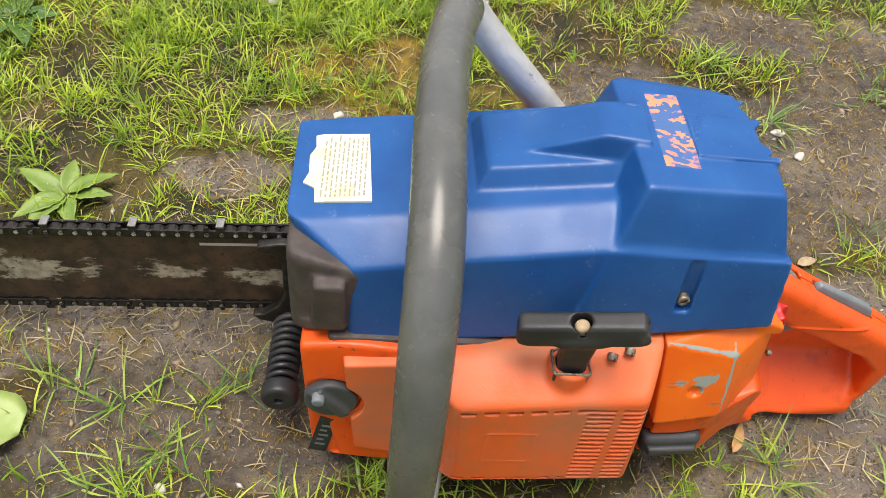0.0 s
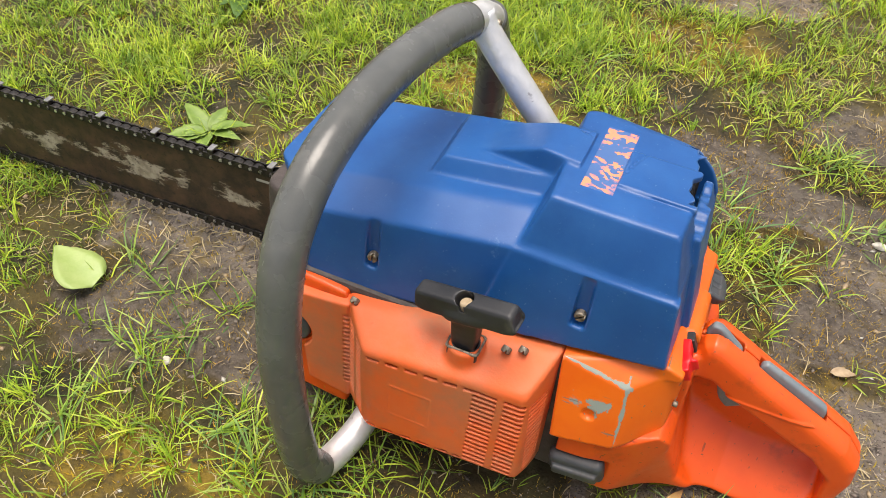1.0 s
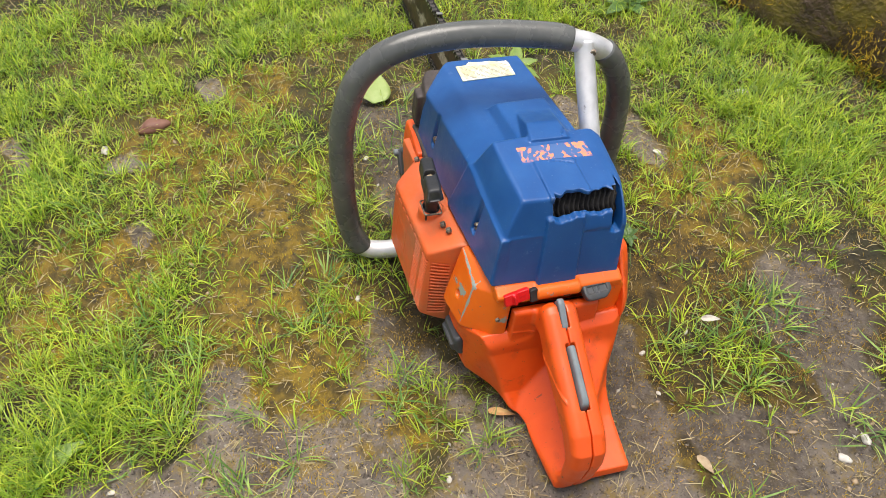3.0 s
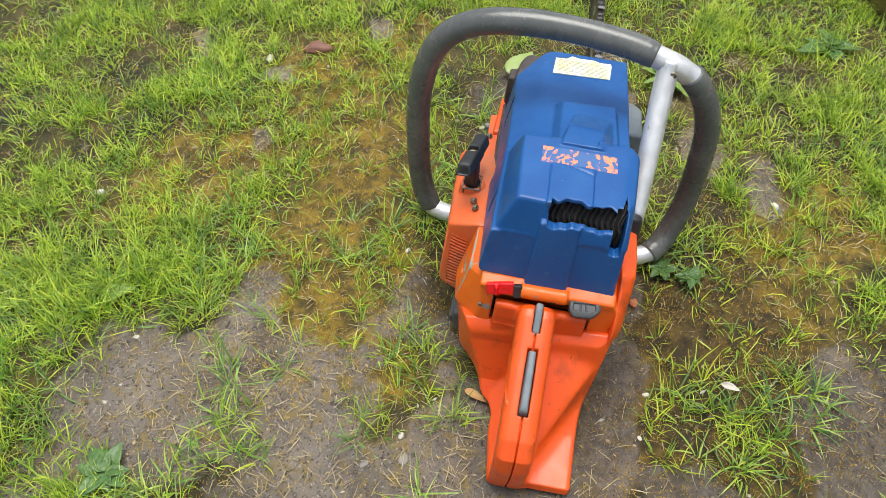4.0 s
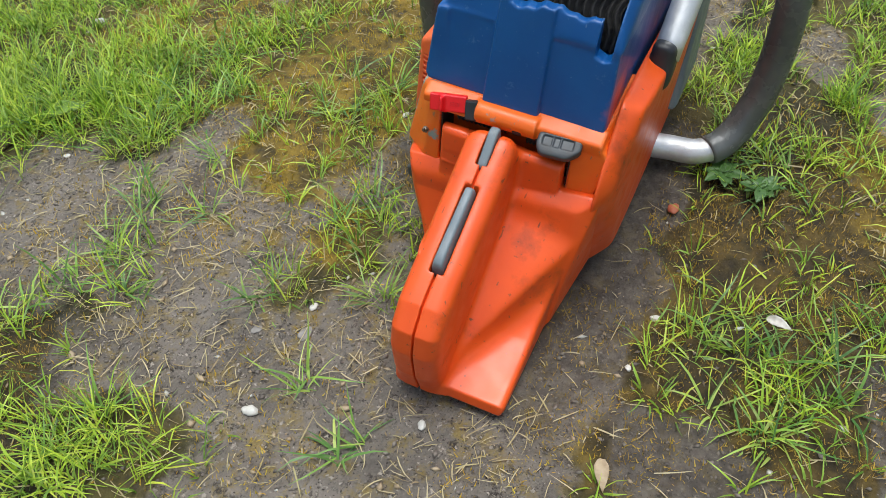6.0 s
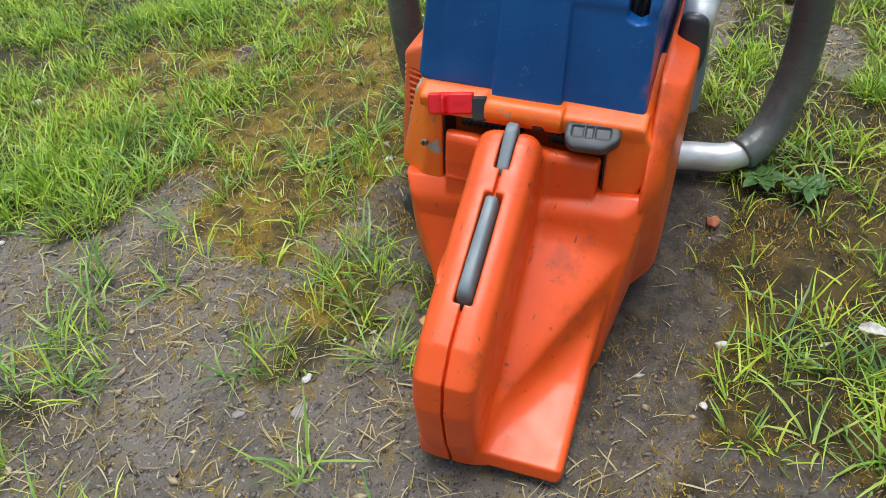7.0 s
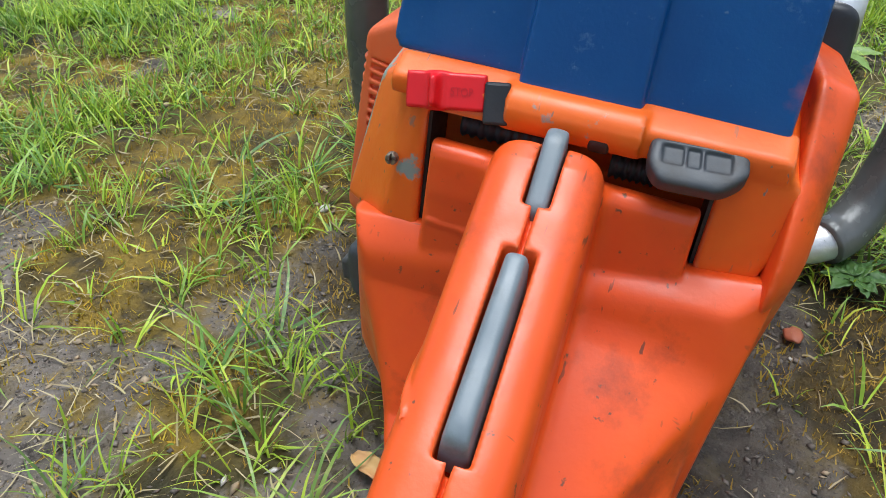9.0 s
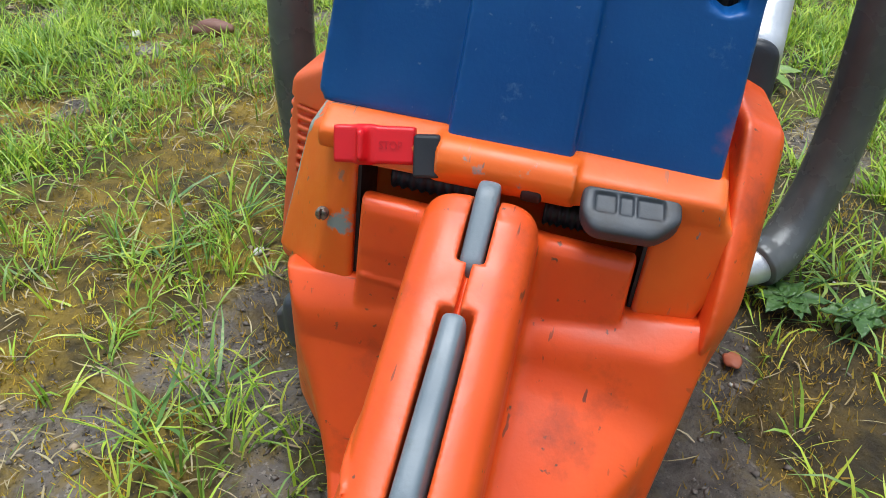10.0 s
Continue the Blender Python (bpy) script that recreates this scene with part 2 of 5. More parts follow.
LEAFM = surface_mat("pale_green_leaf", (0.25, 0.35, 0.09), (0.31, 0.40, 0.13), scale=60.0, rough=(0.4, 0.55), bump=0.3, fine=300.0)
WEED = surface_mat("weed_leaf", (0.13, 0.22, 0.035), (0.20, 0.29, 0.055), scale=50.0, rough=(0.4, 0.55), bump=0.4, fine=250.0)
CLOVER = surface_mat("dark_weed_leaf", (0.045, 0.11, 0.022), (0.09, 0.17, 0.035), scale=50.0, rough=(0.35, 0.5), bump=0.4, fine=250.0)
YLEAF = surface_mat("withered_yellow_leaf", (0.55, 0.36, 0.12), (0.48, 0.22, 0.10), scale=60.0, rough=(0.5, 0.7))
WHITE = surface_mat("white_chip", (0.60, 0.58, 0.52), (0.46, 0.43, 0.37), scale=150.0, rough=(0.5, 0.7))
CHIP = surface_mat("wood_chip", (0.42, 0.33, 0.21), (0.30, 0.22, 0.13), scale=150.0, rough=(0.6, 0.8))
STONE = surface_mat("grey_stone", (0.20, 0.185, 0.165), (0.27, 0.25, 0.225), scale=90.0, rough=(0.6, 0.85), bump=0.4)
BROWNST = surface_mat("red_brown_stone", (0.17, 0.075, 0.05), (0.23, 0.11, 0.075), scale=70.0, rough=(0.5, 0.7), bump=0.3)
BARK = surface_mat("wet_bark", (0.07, 0.045, 0.03), (0.13, 0.085, 0.05), scale=22.0, rough=(0.6, 0.85), dirt=(0.22, 0.17, 0.03), dirt_at=(0.46, 0.58), dirt_scale=9.0, bump=0.9, fine=150.0, distance=0.006)
GREYWOOD = surface_mat("grey_weathered_wood", (0.30, 0.29, 0.28), (0.20, 0.19, 0.18), scale=25.0, rough=(0.7, 0.9), bump=0.6, distance=0.003)


def blade_mat(name, colours, rough=0.45, faded=None):
    m, nt, p = graph(name)
    g = nt.nodes.new("ShaderNodeNewGeometry")
    cr = nt.nodes.new("ShaderNodeValToRGB")
    nt.links.new(g.outputs["Random Per Island"], cr.inputs[0])
    els = cr.color_ramp.elements
    while len(els) < len(colours):
        els.new(0.5)
    for k, c in enumerate(colours):
        els[k].position, els[k].color = k / (len(colours) - 1), (*c, 1)
    vec = add(nt, "ShaderNodeTexCoord").outputs["Object"]
    n = ramp(nt, noise_tex(nt, vec, 6.0), 0.3, 0.7)
    col = mixed(nt, calc(nt, "MULTIPLY", n, 0.28), cr.outputs[0], (colours[-1][0], colours[-1][1], colours[-1][2]))
    col = mixed(nt, calc(nt, "MULTIPLY", ramp(nt, noise_tex(nt, vec, 23.0, 3.0), 0.47, 0.66), 0.6), col, colours[0])
    if faded:
        tip = ramp(nt, noise_tex(nt, vec, 160.0, 2.0), 0.60, 0.72)
        col = mixed(nt, calc(nt, "MULTIPLY", tip, 0.55), col, faded)
    nt.links.new(col, p.inputs["Base Color"])
    p.inputs["Roughness"].default_value = rough
    tr = nt.nodes.new("ShaderNodeBsdfTranslucent")
    nt.links.new(col, tr.inputs[0])
    mx = nt.nodes.new("ShaderNodeMixShader")
    mx.inputs[0].default_value = 0.22
    nt.links.new(p.outputs[0], mx.inputs[1])
    nt.links.new(tr.outputs[0], mx.inputs[2])
    nt.links.new(mx.outputs[0], nt.nodes["Material Output"].inputs[0])
    return m


GRASS = blade_mat("grass_blades", [(0.065, 0.17, 0.02), (0.20, 0.38, 0.025), (0.40, 0.58, 0.035), (0.60, 0.66, 0.07)], faded=(0.52, 0.50, 0.16))
TUFTS = blade_mat("tuft_blades", [(0.04, 0.13, 0.035), (0.11, 0.26, 0.05), (0.25, 0.43, 0.06), (0.48, 0.58, 0.12)], faded=(0.50, 0.48, 0.20))
STRAW = blade_mat("dry_straw", [(0.42, 0.34, 0.17), (0.56, 0.48, 0.29), (0.24, 0.16, 0.08), (0.46, 0.40, 0.18)], 0.6)
MOSSM = blade_mat("moss_tips", [(0.22, 0.14, 0.015), (0.58, 0.40, 0.025), (0.50, 0.44, 0.04), (0.68, 0.40, 0.025)], 0.7)
BROWNMOSS = blade_mat("brown_moss_tips", [(0.13, 0.08, 0.015), (0.48, 0.30, 0.04), (0.38, 0.28, 0.04), (0.60, 0.41, 0.05)], 0.7)


def ground_mat():
    m, nt, p = graph("soil_and_moss")
    vec = add(nt, "ShaderNodeTexCoord").outputs["Object"]
    att = nt.nodes.new("ShaderNodeAttribute")
    att.attribute_name = "bare"
    bare = att.outputs["Fac"]
    n = noise_tex(nt, vec, 14.0, 8.0, 0.65)
    soil = mixed(nt, ramp(nt, n, 0.35, 0.65), (0.11, 0.088, 0.068), (0.30, 0.258, 0.212))
    soil = mixed(nt, calc(nt, "MULTIPLY", ramp(nt, noise_tex(nt, vec, 5.0, 5.0), 0.42, 0.6), 0.55), soil, (0.155, 0.135, 0.112))
    soil = mixed(nt, calc(nt, "MULTIPLY", ramp(nt, noise_tex(nt, vec, 55.0, 7.0, 0.7), 0.50, 0.64), 0.75), soil, (0.25, 0.175, 0.035))
    soil = mixed(nt, ramp(nt, noise_tex(nt, vec, 130.0, 5.0, 0.65), 0.56, 0.66), soil, (0.042, 0.032, 0.024))
    soil = mixed(nt, ramp(nt, noise_tex(nt, vec, 260.0, 4.0), 0.60, 0.68), soil, (0.38, 0.33, 0.27))
    soil = mixed(nt, ramp(nt, noise_tex(nt, vec, 420.0, 2.0), 0.62, 0.68), soil, (0.05, 0.04, 0.032))
    att2 = nt.nodes.new("ShaderNodeAttribute")
    att2.attribute_name = "moss"
    lawn = mixed(nt, ramp(nt, noise_tex(nt, vec, 9.0, 6.0), 0.4, 0.6), (0.028, 0.028, 0.010), (0.11, 0.088, 0.022))
    cushion = mixed(nt, ramp(nt, noise_tex(nt, vec, 30.0, 6.0), 0.4, 0.6), (0.085, 0.06, 0.012), (0.27, 0.18, 0.022))
    moss = mixed(nt, ramp(nt, calc(nt, "ADD", att2.outputs["Fac"], calc(nt, "MULTIPLY", noise_tex(nt, vec, 40.0, 6.0), 0.8)), 0.6, 1.1), lawn, cushion)
    moss = mixed(nt, ramp(nt, noise_tex(nt, vec, 90.0, 5.0), 0.52, 0.70), moss, (0.055, 0.042, 0.02))
    # soil and moss ground are mixed towards darker browns by this mask
    att3 = nt.nodes.new("ShaderNodeAttribute")
    att3.attribute_name = "dark_ground"
    darkness = ramp(nt, calc(nt, "ADD", att3.outputs["Fac"], calc(nt, "MULTIPLY", calc(nt, "SUBTRACT", noise_tex(nt, vec, 25.0, 6.0), 0.5), 0.8)), 0.2, 0.8)
    soil = mixed(nt, calc(nt, "MULTIPLY", darkness, 0.7), soil, mixed(nt, ramp(nt, noise_tex(nt, vec, 90.0, 5.0), 0.4, 0.6), (0.035, 0.028, 0.022), (0.11, 0.09, 0.068)))
    moss = mixed(nt, calc(nt, "MULTIPLY", darkness, 0.75), moss, mixed(nt, ramp(nt, noise_tex(nt, vec, 60.0, 5.0), 0.4, 0.6), (0.018, 0.013, 0.007), (0.075, 0.048, 0.013)))
    f = ramp(nt, calc(nt, "ADD", bare, calc(nt, "MULTIPLY", calc(nt, "SUBTRACT", noise_tex(nt, vec, 35.0, 8.0, 0.7), 0.5), 1.3)), 0.35, 0.65)
    nt.links.new(mixed(nt, f, moss, soil), p.inputs["Base Color"])
    p.inputs["Roughness"].default_value = 0.85
    b = add(nt, "ShaderNodeBump", Strength=1.0, Distance=0.005)
    h = calc(nt, "ADD", noise_tex(nt, vec, 190.0, 7.0, 0.7), noise_tex(nt, vec, 40.0, 6.0))
    nt.links.new(h, b.inputs["Height"])
    nt.links.new(b.outputs[0], p.inputs["Normal"])
    return m


GROUND = ground_mat()


# ---- building tools ----
def smooth_faces(me):
    me.polygons.foreach_set("use_smooth", np.ones(len(me.polygons), bool))
    return me


def as_mesh(name, bm, material, smooth=False):
    bmesh.ops.recalc_face_normals(bm, faces=bm.faces)
    me = bpy.data.meshes.new(name)
    bm.to_mesh(me)
    bm.free()
    me.materials.append(material)
    return smooth_faces(me) if smooth else me


def part(name, me, parent, label="", m=None):
    ob = new(name, me)
    ob.parent = parent
    if m is not None:
        ob.matrix_local = m
    return tagged(ob, label)


def smax(a, b, k):
    if k <= 0:
        return np.maximum(a, b)
    h = np.maximum(k - np.abs(a - b), 0) / k
    return np.maximum(a, b) + h * h * k * 0.25


def smin(a, b, k):
    return -smax(-a, -b, k)


def hull(points, k=0.003):
    """A rounded convex body round some corner points, as a distance field."""
    bm = bmesh.new()
    for q in points:
        bm.verts.new(q)
    bmesh.ops.convex_hull(bm, input=bm.verts)
    bmesh.ops.recalc_face_normals(bm, faces=bm.faces)
    planes = []
    for f in bm.faces:
        n, d = f.normal.copy(), f.normal.dot(f.verts[0].co)
        if f.calc_area() > 1e-9 and not any((n - a).length < 0.03 and abs(d - e) < 0.0008 for a, e in planes):
            planes.append((n, d))
    bm.free()

    def field(x, y, z):
        out = None
        for n, d in planes:
            v = n.x * x + n.y * y + n.z * z - d
            out = v if out is None else smax(out, v, k)
        return out
    return field


def block(x0, x1, y0, y1, z0, z1, k=0.002):
    def field(x, y, z):
        a = np.abs(x - (x0 + x1) / 2) - (x1 - x0) / 2
        b = np.abs(y - (y0 + y1) / 2) - (y1 - y0) / 2
        c = np.abs(z - (z0 + z1) / 2) - (z1 - z0) / 2
        return smax(smax(a, b, k), c, k)
    return field


def profile(points, y0, y1, k=0.006):
    """A polygon in the x-z plane, drawn out along y and rounded."""
    def field(x, y, z):
        px, pz = x[:, 0, :], z[:, 0, :]
        d2, inside = np.full(px.shape, 1e9), np.zeros(px.shape, bool)
        for (ax, az), (bx, bz) in zip(points, points[1:] + points[:1]):
            ex, ez = bx - ax, bz - az
            t = np.clip(((px - ax) * ex + (pz - az) * ez) / (ex * ex + ez * ez), 0, 1)
            d2 = np.minimum(d2, (px - ax - t * ex) ** 2 + (pz - az - t * ez) ** 2)
            if ez != 0:
                inside ^= ((az > pz) != (bz > pz)) & (px < ex * (pz - az) / ez + ax)
        d = (np.sqrt(d2) * np.where(inside, -1, 1))[:, None, :]
        return smax(d + 0 * y, np.abs(y - (y0 + y1) / 2) - (y1 - y0) / 2, k)
    return field


def disc(cx, cy, cz, r, half, axis=1, k=0.002):
    def field(x, y, z):
        q = [x - cx, y - cy, z - cz]
        a = q.pop(axis)
        return smax(np.sqrt(q[0] ** 2 + q[1] ** 2) - r, np.abs(a) - half, k)
    return field


def sculpt(name, fn, lo, hi, step, material):
    """The skin of a distance field, as one smooth mesh."""
    ax = [np.arange(a - 2 * step, b + 2 * step, step) for a, b in zip(lo, hi)]
    x, y, z = np.meshgrid(*ax, indexing="ij")
    f = fn(x, y, z)
    ins = f < 0
    n = np.array(f.shape)
    acc, cnt = np.zeros((*(n - 1), 3)), np.zeros(n - 1)
    quads = []
    crossings = []
    for a in range(3):
        b, c = (a + 1) % 3, (a + 2) % 3
        s0, s1 = [slice(None)] * 3, [slice(None)] * 3
        s0[a], s1[a] = slice(0, -1), slice(1, None)
        cross = ins[tuple(s0)] != ins[tuple(s1)]
        for d in (b, c):
            cut = [slice(None)] * 3
            cut[d] = [0, -1]
            cross[tuple(cut)] = False
        idx = np.argwhere(cross)
        f0, f1 = f[tuple(s0)][cross], f[tuple(s1)][cross]
        pos = idx.astype(float)
        pos[:, a] += f0 / (f0 - f1)
        ring = []
        for ob, oc in ((0, 0), (1, 0), (1, 1), (0, 1)):
            cell = idx.copy()
            cell[:, b] -= ob
            cell[:, c] -= oc
            np.add.at(acc, tuple(cell.T), pos)
            np.add.at(cnt, tuple(cell.T), 1)
            ring.append(cell)
        crossings.append((ring, f0 < 0))
    used = cnt > 0
    vid = np.full(cnt.shape, -1)
    vid[used] = np.arange(used.sum())
    verts = acc[used] / cnt[used][:, None] * step + [q[0] for q in ax]
    for ring, flip in crossings:
        q = np.stack([vid[tuple(cell.T)] for cell in ring], 1)
        quads.append(np.where(flip[:, None], q, q[:, ::-1]))
    quads = np.concatenate(quads)
    me = bpy.data.meshes.new(name)
    me.vertices.add(len(verts))
    me.vertices.foreach_set("co", verts.astype(np.float32).ravel())
    me.loops.add(quads.size)
    me.loops.foreach_set("vertex_index", quads.astype(np.int32).ravel())
    me.polygons.add(len(quads))
    me.polygons.foreach_set("loop_start", np.arange(0, quads.size, 4, dtype=np.int32))
    me.update(calc_edges=True)
    me.validate()
    me.materials.append(material)
    return smooth_faces(me)


def glide(points, steps=8):
    """A smooth line through some points."""
    q = [Vector(p) for p in points]
    q = [2 * q[0] - q[1]] + q + [2 * q[-1] - q[-2]]
    out = []
    for i in range(1, len(q) - 2):
        for k in range(steps):
            t = k / steps
            a, b, c, d = q[i - 1:i + 3]
            out.append(0.5 * ((2 * b) + (c - a) * t + (2 * a - 5 * b + 4 * c - d) * t * t + (3 * b - a - 3 * c + d) * t ** 3))
    return out + [q[-2]]


def tube(bm, line, radius, sides=20, caps=True):
    rings, up = [], Vector((0.0, 0.0, 1.0))
    for i, q in enumerate(line):
        way = (line[min(i + 1, len(line) - 1)] - line[max(i - 1, 0)]).normalized()
        if i == 0:
            up = way.orthogonal().normalized()
        up = (up - way * up.dot(way)).normalized()
        side = way.cross(up)
        r = radius(i / (len(line) - 1)) if callable(radius) else radius
        rings.append([bm.verts.new(q + r * (math.cos(2 * math.pi * k / sides) * up + math.sin(2 * math.pi * k / sides) * side)) for k in range(sides)])
    for a, b in zip(rings, rings[1:]):
        for k in range(sides):
            bm.faces.new((a[k], a[(k + 1) % sides], b[(k + 1) % sides], b[k]))
    if caps:
        bm.faces.new(rings[0][::-1])
        bm.faces.new(rings[-1])
    return bm


def box_bm(x0, x1, y0, y1, z0, z1, bevel=0.0):
    bm = bmesh.new()
    bmesh.ops.create_cube(bm, size=1)
    for v in bm.verts:
        v.co = ((x0 + x1) / 2 + v.co.x * (x1 - x0), (y0 + y1) / 2 + v.co.y * (y1 - y0), (z0 + z1) / 2 + v.co.z * (z1 - z0))
    if bevel:
        bmesh.ops.bevel(bm, geom=bm.edges[:], offset=bevel, segments=2, affect="EDGES", profile=0.5)
    return bm


def screw_mesh(r=0.004, depth=0.003):
    """A slotted screw head that faces -y."""
    bm = bmesh.new()
    f = disc(0, 0, 0, r, depth, 1, 0.0015)
    bm.free()
    return sculpt("screw", lambda x, y, z: smax(f(x, y, z), -block(-r * 0.16, r * 0.16, -depth * 1.5, -depth * 0.3, -r * 2, r * 2, 0)(x, y, z), 0), (-r, -depth, -r), (r, depth, r), r / 9, SCREW)


# ---- the chainsaw ----
SAW = pose(0, -0.022, 0, -6, 0, 0)
saw = tagged(new("chainsaw"), "large orange chainsaw with blue painted cover standing on bare soil", "chainsaw")
saw.matrix_world = SAW


def lid_z(x):
    return 0.2095 + 0.15 * (x + 0.12)


def cover_field(x, y, z):
    body = hull([(-.124, -.088, .131), (.137, -.083, .1615), (.1410, .0475, .1570), (-.14, .047, .131), (-.127, -.080, .191), (.025, -.0775, .217),
                 (.129, -.0775, .2165), (-.16, -.053, .203), (-.10, -.049, .212), (.03, -.049, .232), (.03, .044, .231), (-.168, .043, .2025),
                 (-.168, -.045, .2025), (-.166, .045, .14), (.132, .046, .217)], 0.0018)(x, y, z)
    air = hull([(.037, -.063, .256), (.119, -.060, .2535), (.121, -.03, .2545), (.119, .036, .252), (.100, .0470, .247), (.042, .0500, .251),
                (.031, .040, .2555), (.024, -.0745, .2175), (.129, -.0762, .2165), (.134, .0475, .2165), (.022, .047, .22), (.04, .047, .232)], 0.003)(x, y, z)
    step = hull([(-.059, -.040, .212), (-.061, .033, .209), (.04, -.043, .225), (.04, .036, .225), (-.048, -.028, .2315), (-.051, .027, .2310), (.04, -.028, .2445), (.04, .030, .2445)], 0.0016)(x, y, z)
    ramp_ = hull([(.017, -.022, .2575), (.046, -.027, .2582), (.046, .012, .2582), (.020, .012, .2575), (-.034, -.012, .2305), (-.036, .026, .2295), (.035, -.030, .238), (.04, .030, .240)], 0.0018)(x, y, z)
    skirt = hull([(.022, -.0775, .2165), (.131, -.0790, .2165), (.136, -.0845, .164), (.005, -.0890, .147), (.022, -.07, .2165), (.131, -.07, .2165), (.136, -.07, .164), (.005, -.07, .147)], .0012)(x, y, z)
    plate = hull([(.071, -.034, .25), (.071, .007, .25), (.071, -.034, .2568), (.071, .007, .2566), (.122, -.034, .2555), (.122, .007, .2553), (.122, -.034, .25), (.122, .007, .25)], 0.001)(x, y, z)
    back = hull([(.1450, -.039, .1525), (.1450, .002, .1525), (.1305, -.036, .236), (.1305, .001, .236), (.12, -.036, .236), (.12, .001, .236), (.12, -.039, .157), (.12, .002, .157)], 0.002)(x, y, z)
    f = smin(body, air, 0.003)
    f = smin(f, step, 0.0022)
    f = smin(f, ramp_, 0.002)
    f = smin(f, skirt, .001)
    f = np.minimum(f, plate)
    f = smin(f, back, 0.0015)
    for cx, cz, hi in ((-.075, .166, .036), (.075, .181, .034)):
        f = smax(f, -block(cx - .0048, cx + .0048, -.2, -.0775, cz - .007, cz + hi, 0.003)(x, y, z), 0.001)
    # the torn opening over the filter
    w1 = 0.0022 * np.sin(y * 210 + 0.6) + 0.0013 * np.sin(y * 470)
    w2 = 0.0020 * np.sin(y * 160 + 2.0) + 0.0008 * np.sin(y * 610)
    inner = block(.094, .1215, -.0305, .040, .203, .2505, 0.003)(x, y, z)
    hole = np.maximum(np.maximum(np.maximum(.1155 + w1 - x, .2335 + w2 - z), -.0305 - y + 0.1 * np.abs(z - .245)), y - .040)
    notch = np.maximum(np.maximum(np.maximum(.112 - x, .209 + 0.5 * np.abs(y - .036) - z), .030 - y), y - .0405)
    f = np.maximum(f, -np.minimum(np.minimum(inner, hole), notch))
    crack = np.maximum(np.abs(y - (.012 + 0.35 * (x - .04) ** 2 * 40 - (x - .03) * .45)) - .0004, np.maximum(np.abs(x - .035) - .014, .2545 - z))
    seam = np.maximum(np.abs(x - .075 - 7.0 * (y + .01) ** 2 - .25 * (y + .01)) - .0004, np.maximum(np.abs(y + .0) - .02, .2545 - z))
    return np.maximum(f, -np.minimum(crack, seam))


cover = part("engine_cover", sculpt("engine_cover", cover_field, (-.17, -.09, .128), (.146, .05, .26), 0.0013, BLUE), saw,
             "blue painted engine cover with torn rear edge")
screw = screw_mesh()
for cx, cz in ((-.075, .1665), (.075, .1815)):
    part("cover_screw", screw, cover, "slotted steel screw", pose(cx, -.0795, cz, 0, 30 + 300 * cx, 0))

# sticker with rows of print, one edge torn
bm = bmesh.new()
edge = [(-.117, -.041), (-.121, .0225), (-.150, .0245), (-.1555, .0235), (-.1545, .012), (-.158, .004), (-.157, -.012), (-.160, -.021), (-.1525, -.0265), (-.1515, -.039)]
low = [bm.verts.new((x, y, lid_z(x) - 0.0002)) for x, y in edge]
high = [bm.verts.new((x, y, lid_z(x) + 0.0012)) for x, y in edge]
bm.faces.new(high)
for k in range(len(edge)):
    bm.faces.new((low[k], low[(k + 1) % len(edge)], high[(k + 1) % len(edge)], high[k]))
sticker = part("warning_sticker", as_mesh("warning_sticker", bm, LABEL), cover, "worn yellow and white sticker with illegible print")
rng = random.Random(5)
bm = bmesh.new()
for row in range(10):
    x = -.1215 - row * 0.0029
    y = -.036
    while y < .017:
        w = rng.uniform(.002, .007)
        z = lid_z(x) + 0.0014
        q = [bm.verts.new(p) for p in ((x, y, z), (x, y + w, z), (x - .0011, y + w, z - .00016), (x - .0011, y, z - .00016))]
        bm.faces.new(q)
        y += w + rng.uniform(.0008, .0018)
part("print", as_mesh("print", bm, INK), sticker, "rows of faded grey print")

# pleated filter in the torn opening
bm = bmesh.new()
rows = []
for i in range(121):
    y = -.030 + i * .070 / 120
    w = 0.0022 * math.sin(i * 2 * math.pi / 8.6 + 0.4 * math.sin(i * .11))
    line = []
    for k in range(15):
        a = math.pi / 2 * k / 14
        r = 0.021 + w
        line.append(bm.verts.new((.0965 + r * math.sin(a) * 0.95, y + 0.002 * math.sin(k * .5), .2215 + r * math.cos(a) * 1.1)))
    line.append(bm.verts.new((line[-1].co.x, y, .206)))
    rows.append(line)
for a, b in zip(rows, rows[1:]):
    for k in range(len(a) - 1):
        bm.faces.new((a[k], a[k + 1], b[k + 1], b[k]))
part("air_filter", as_mesh("air_filter", bm, FILTER, True), saw, "black pleated paper air filter, dusty")


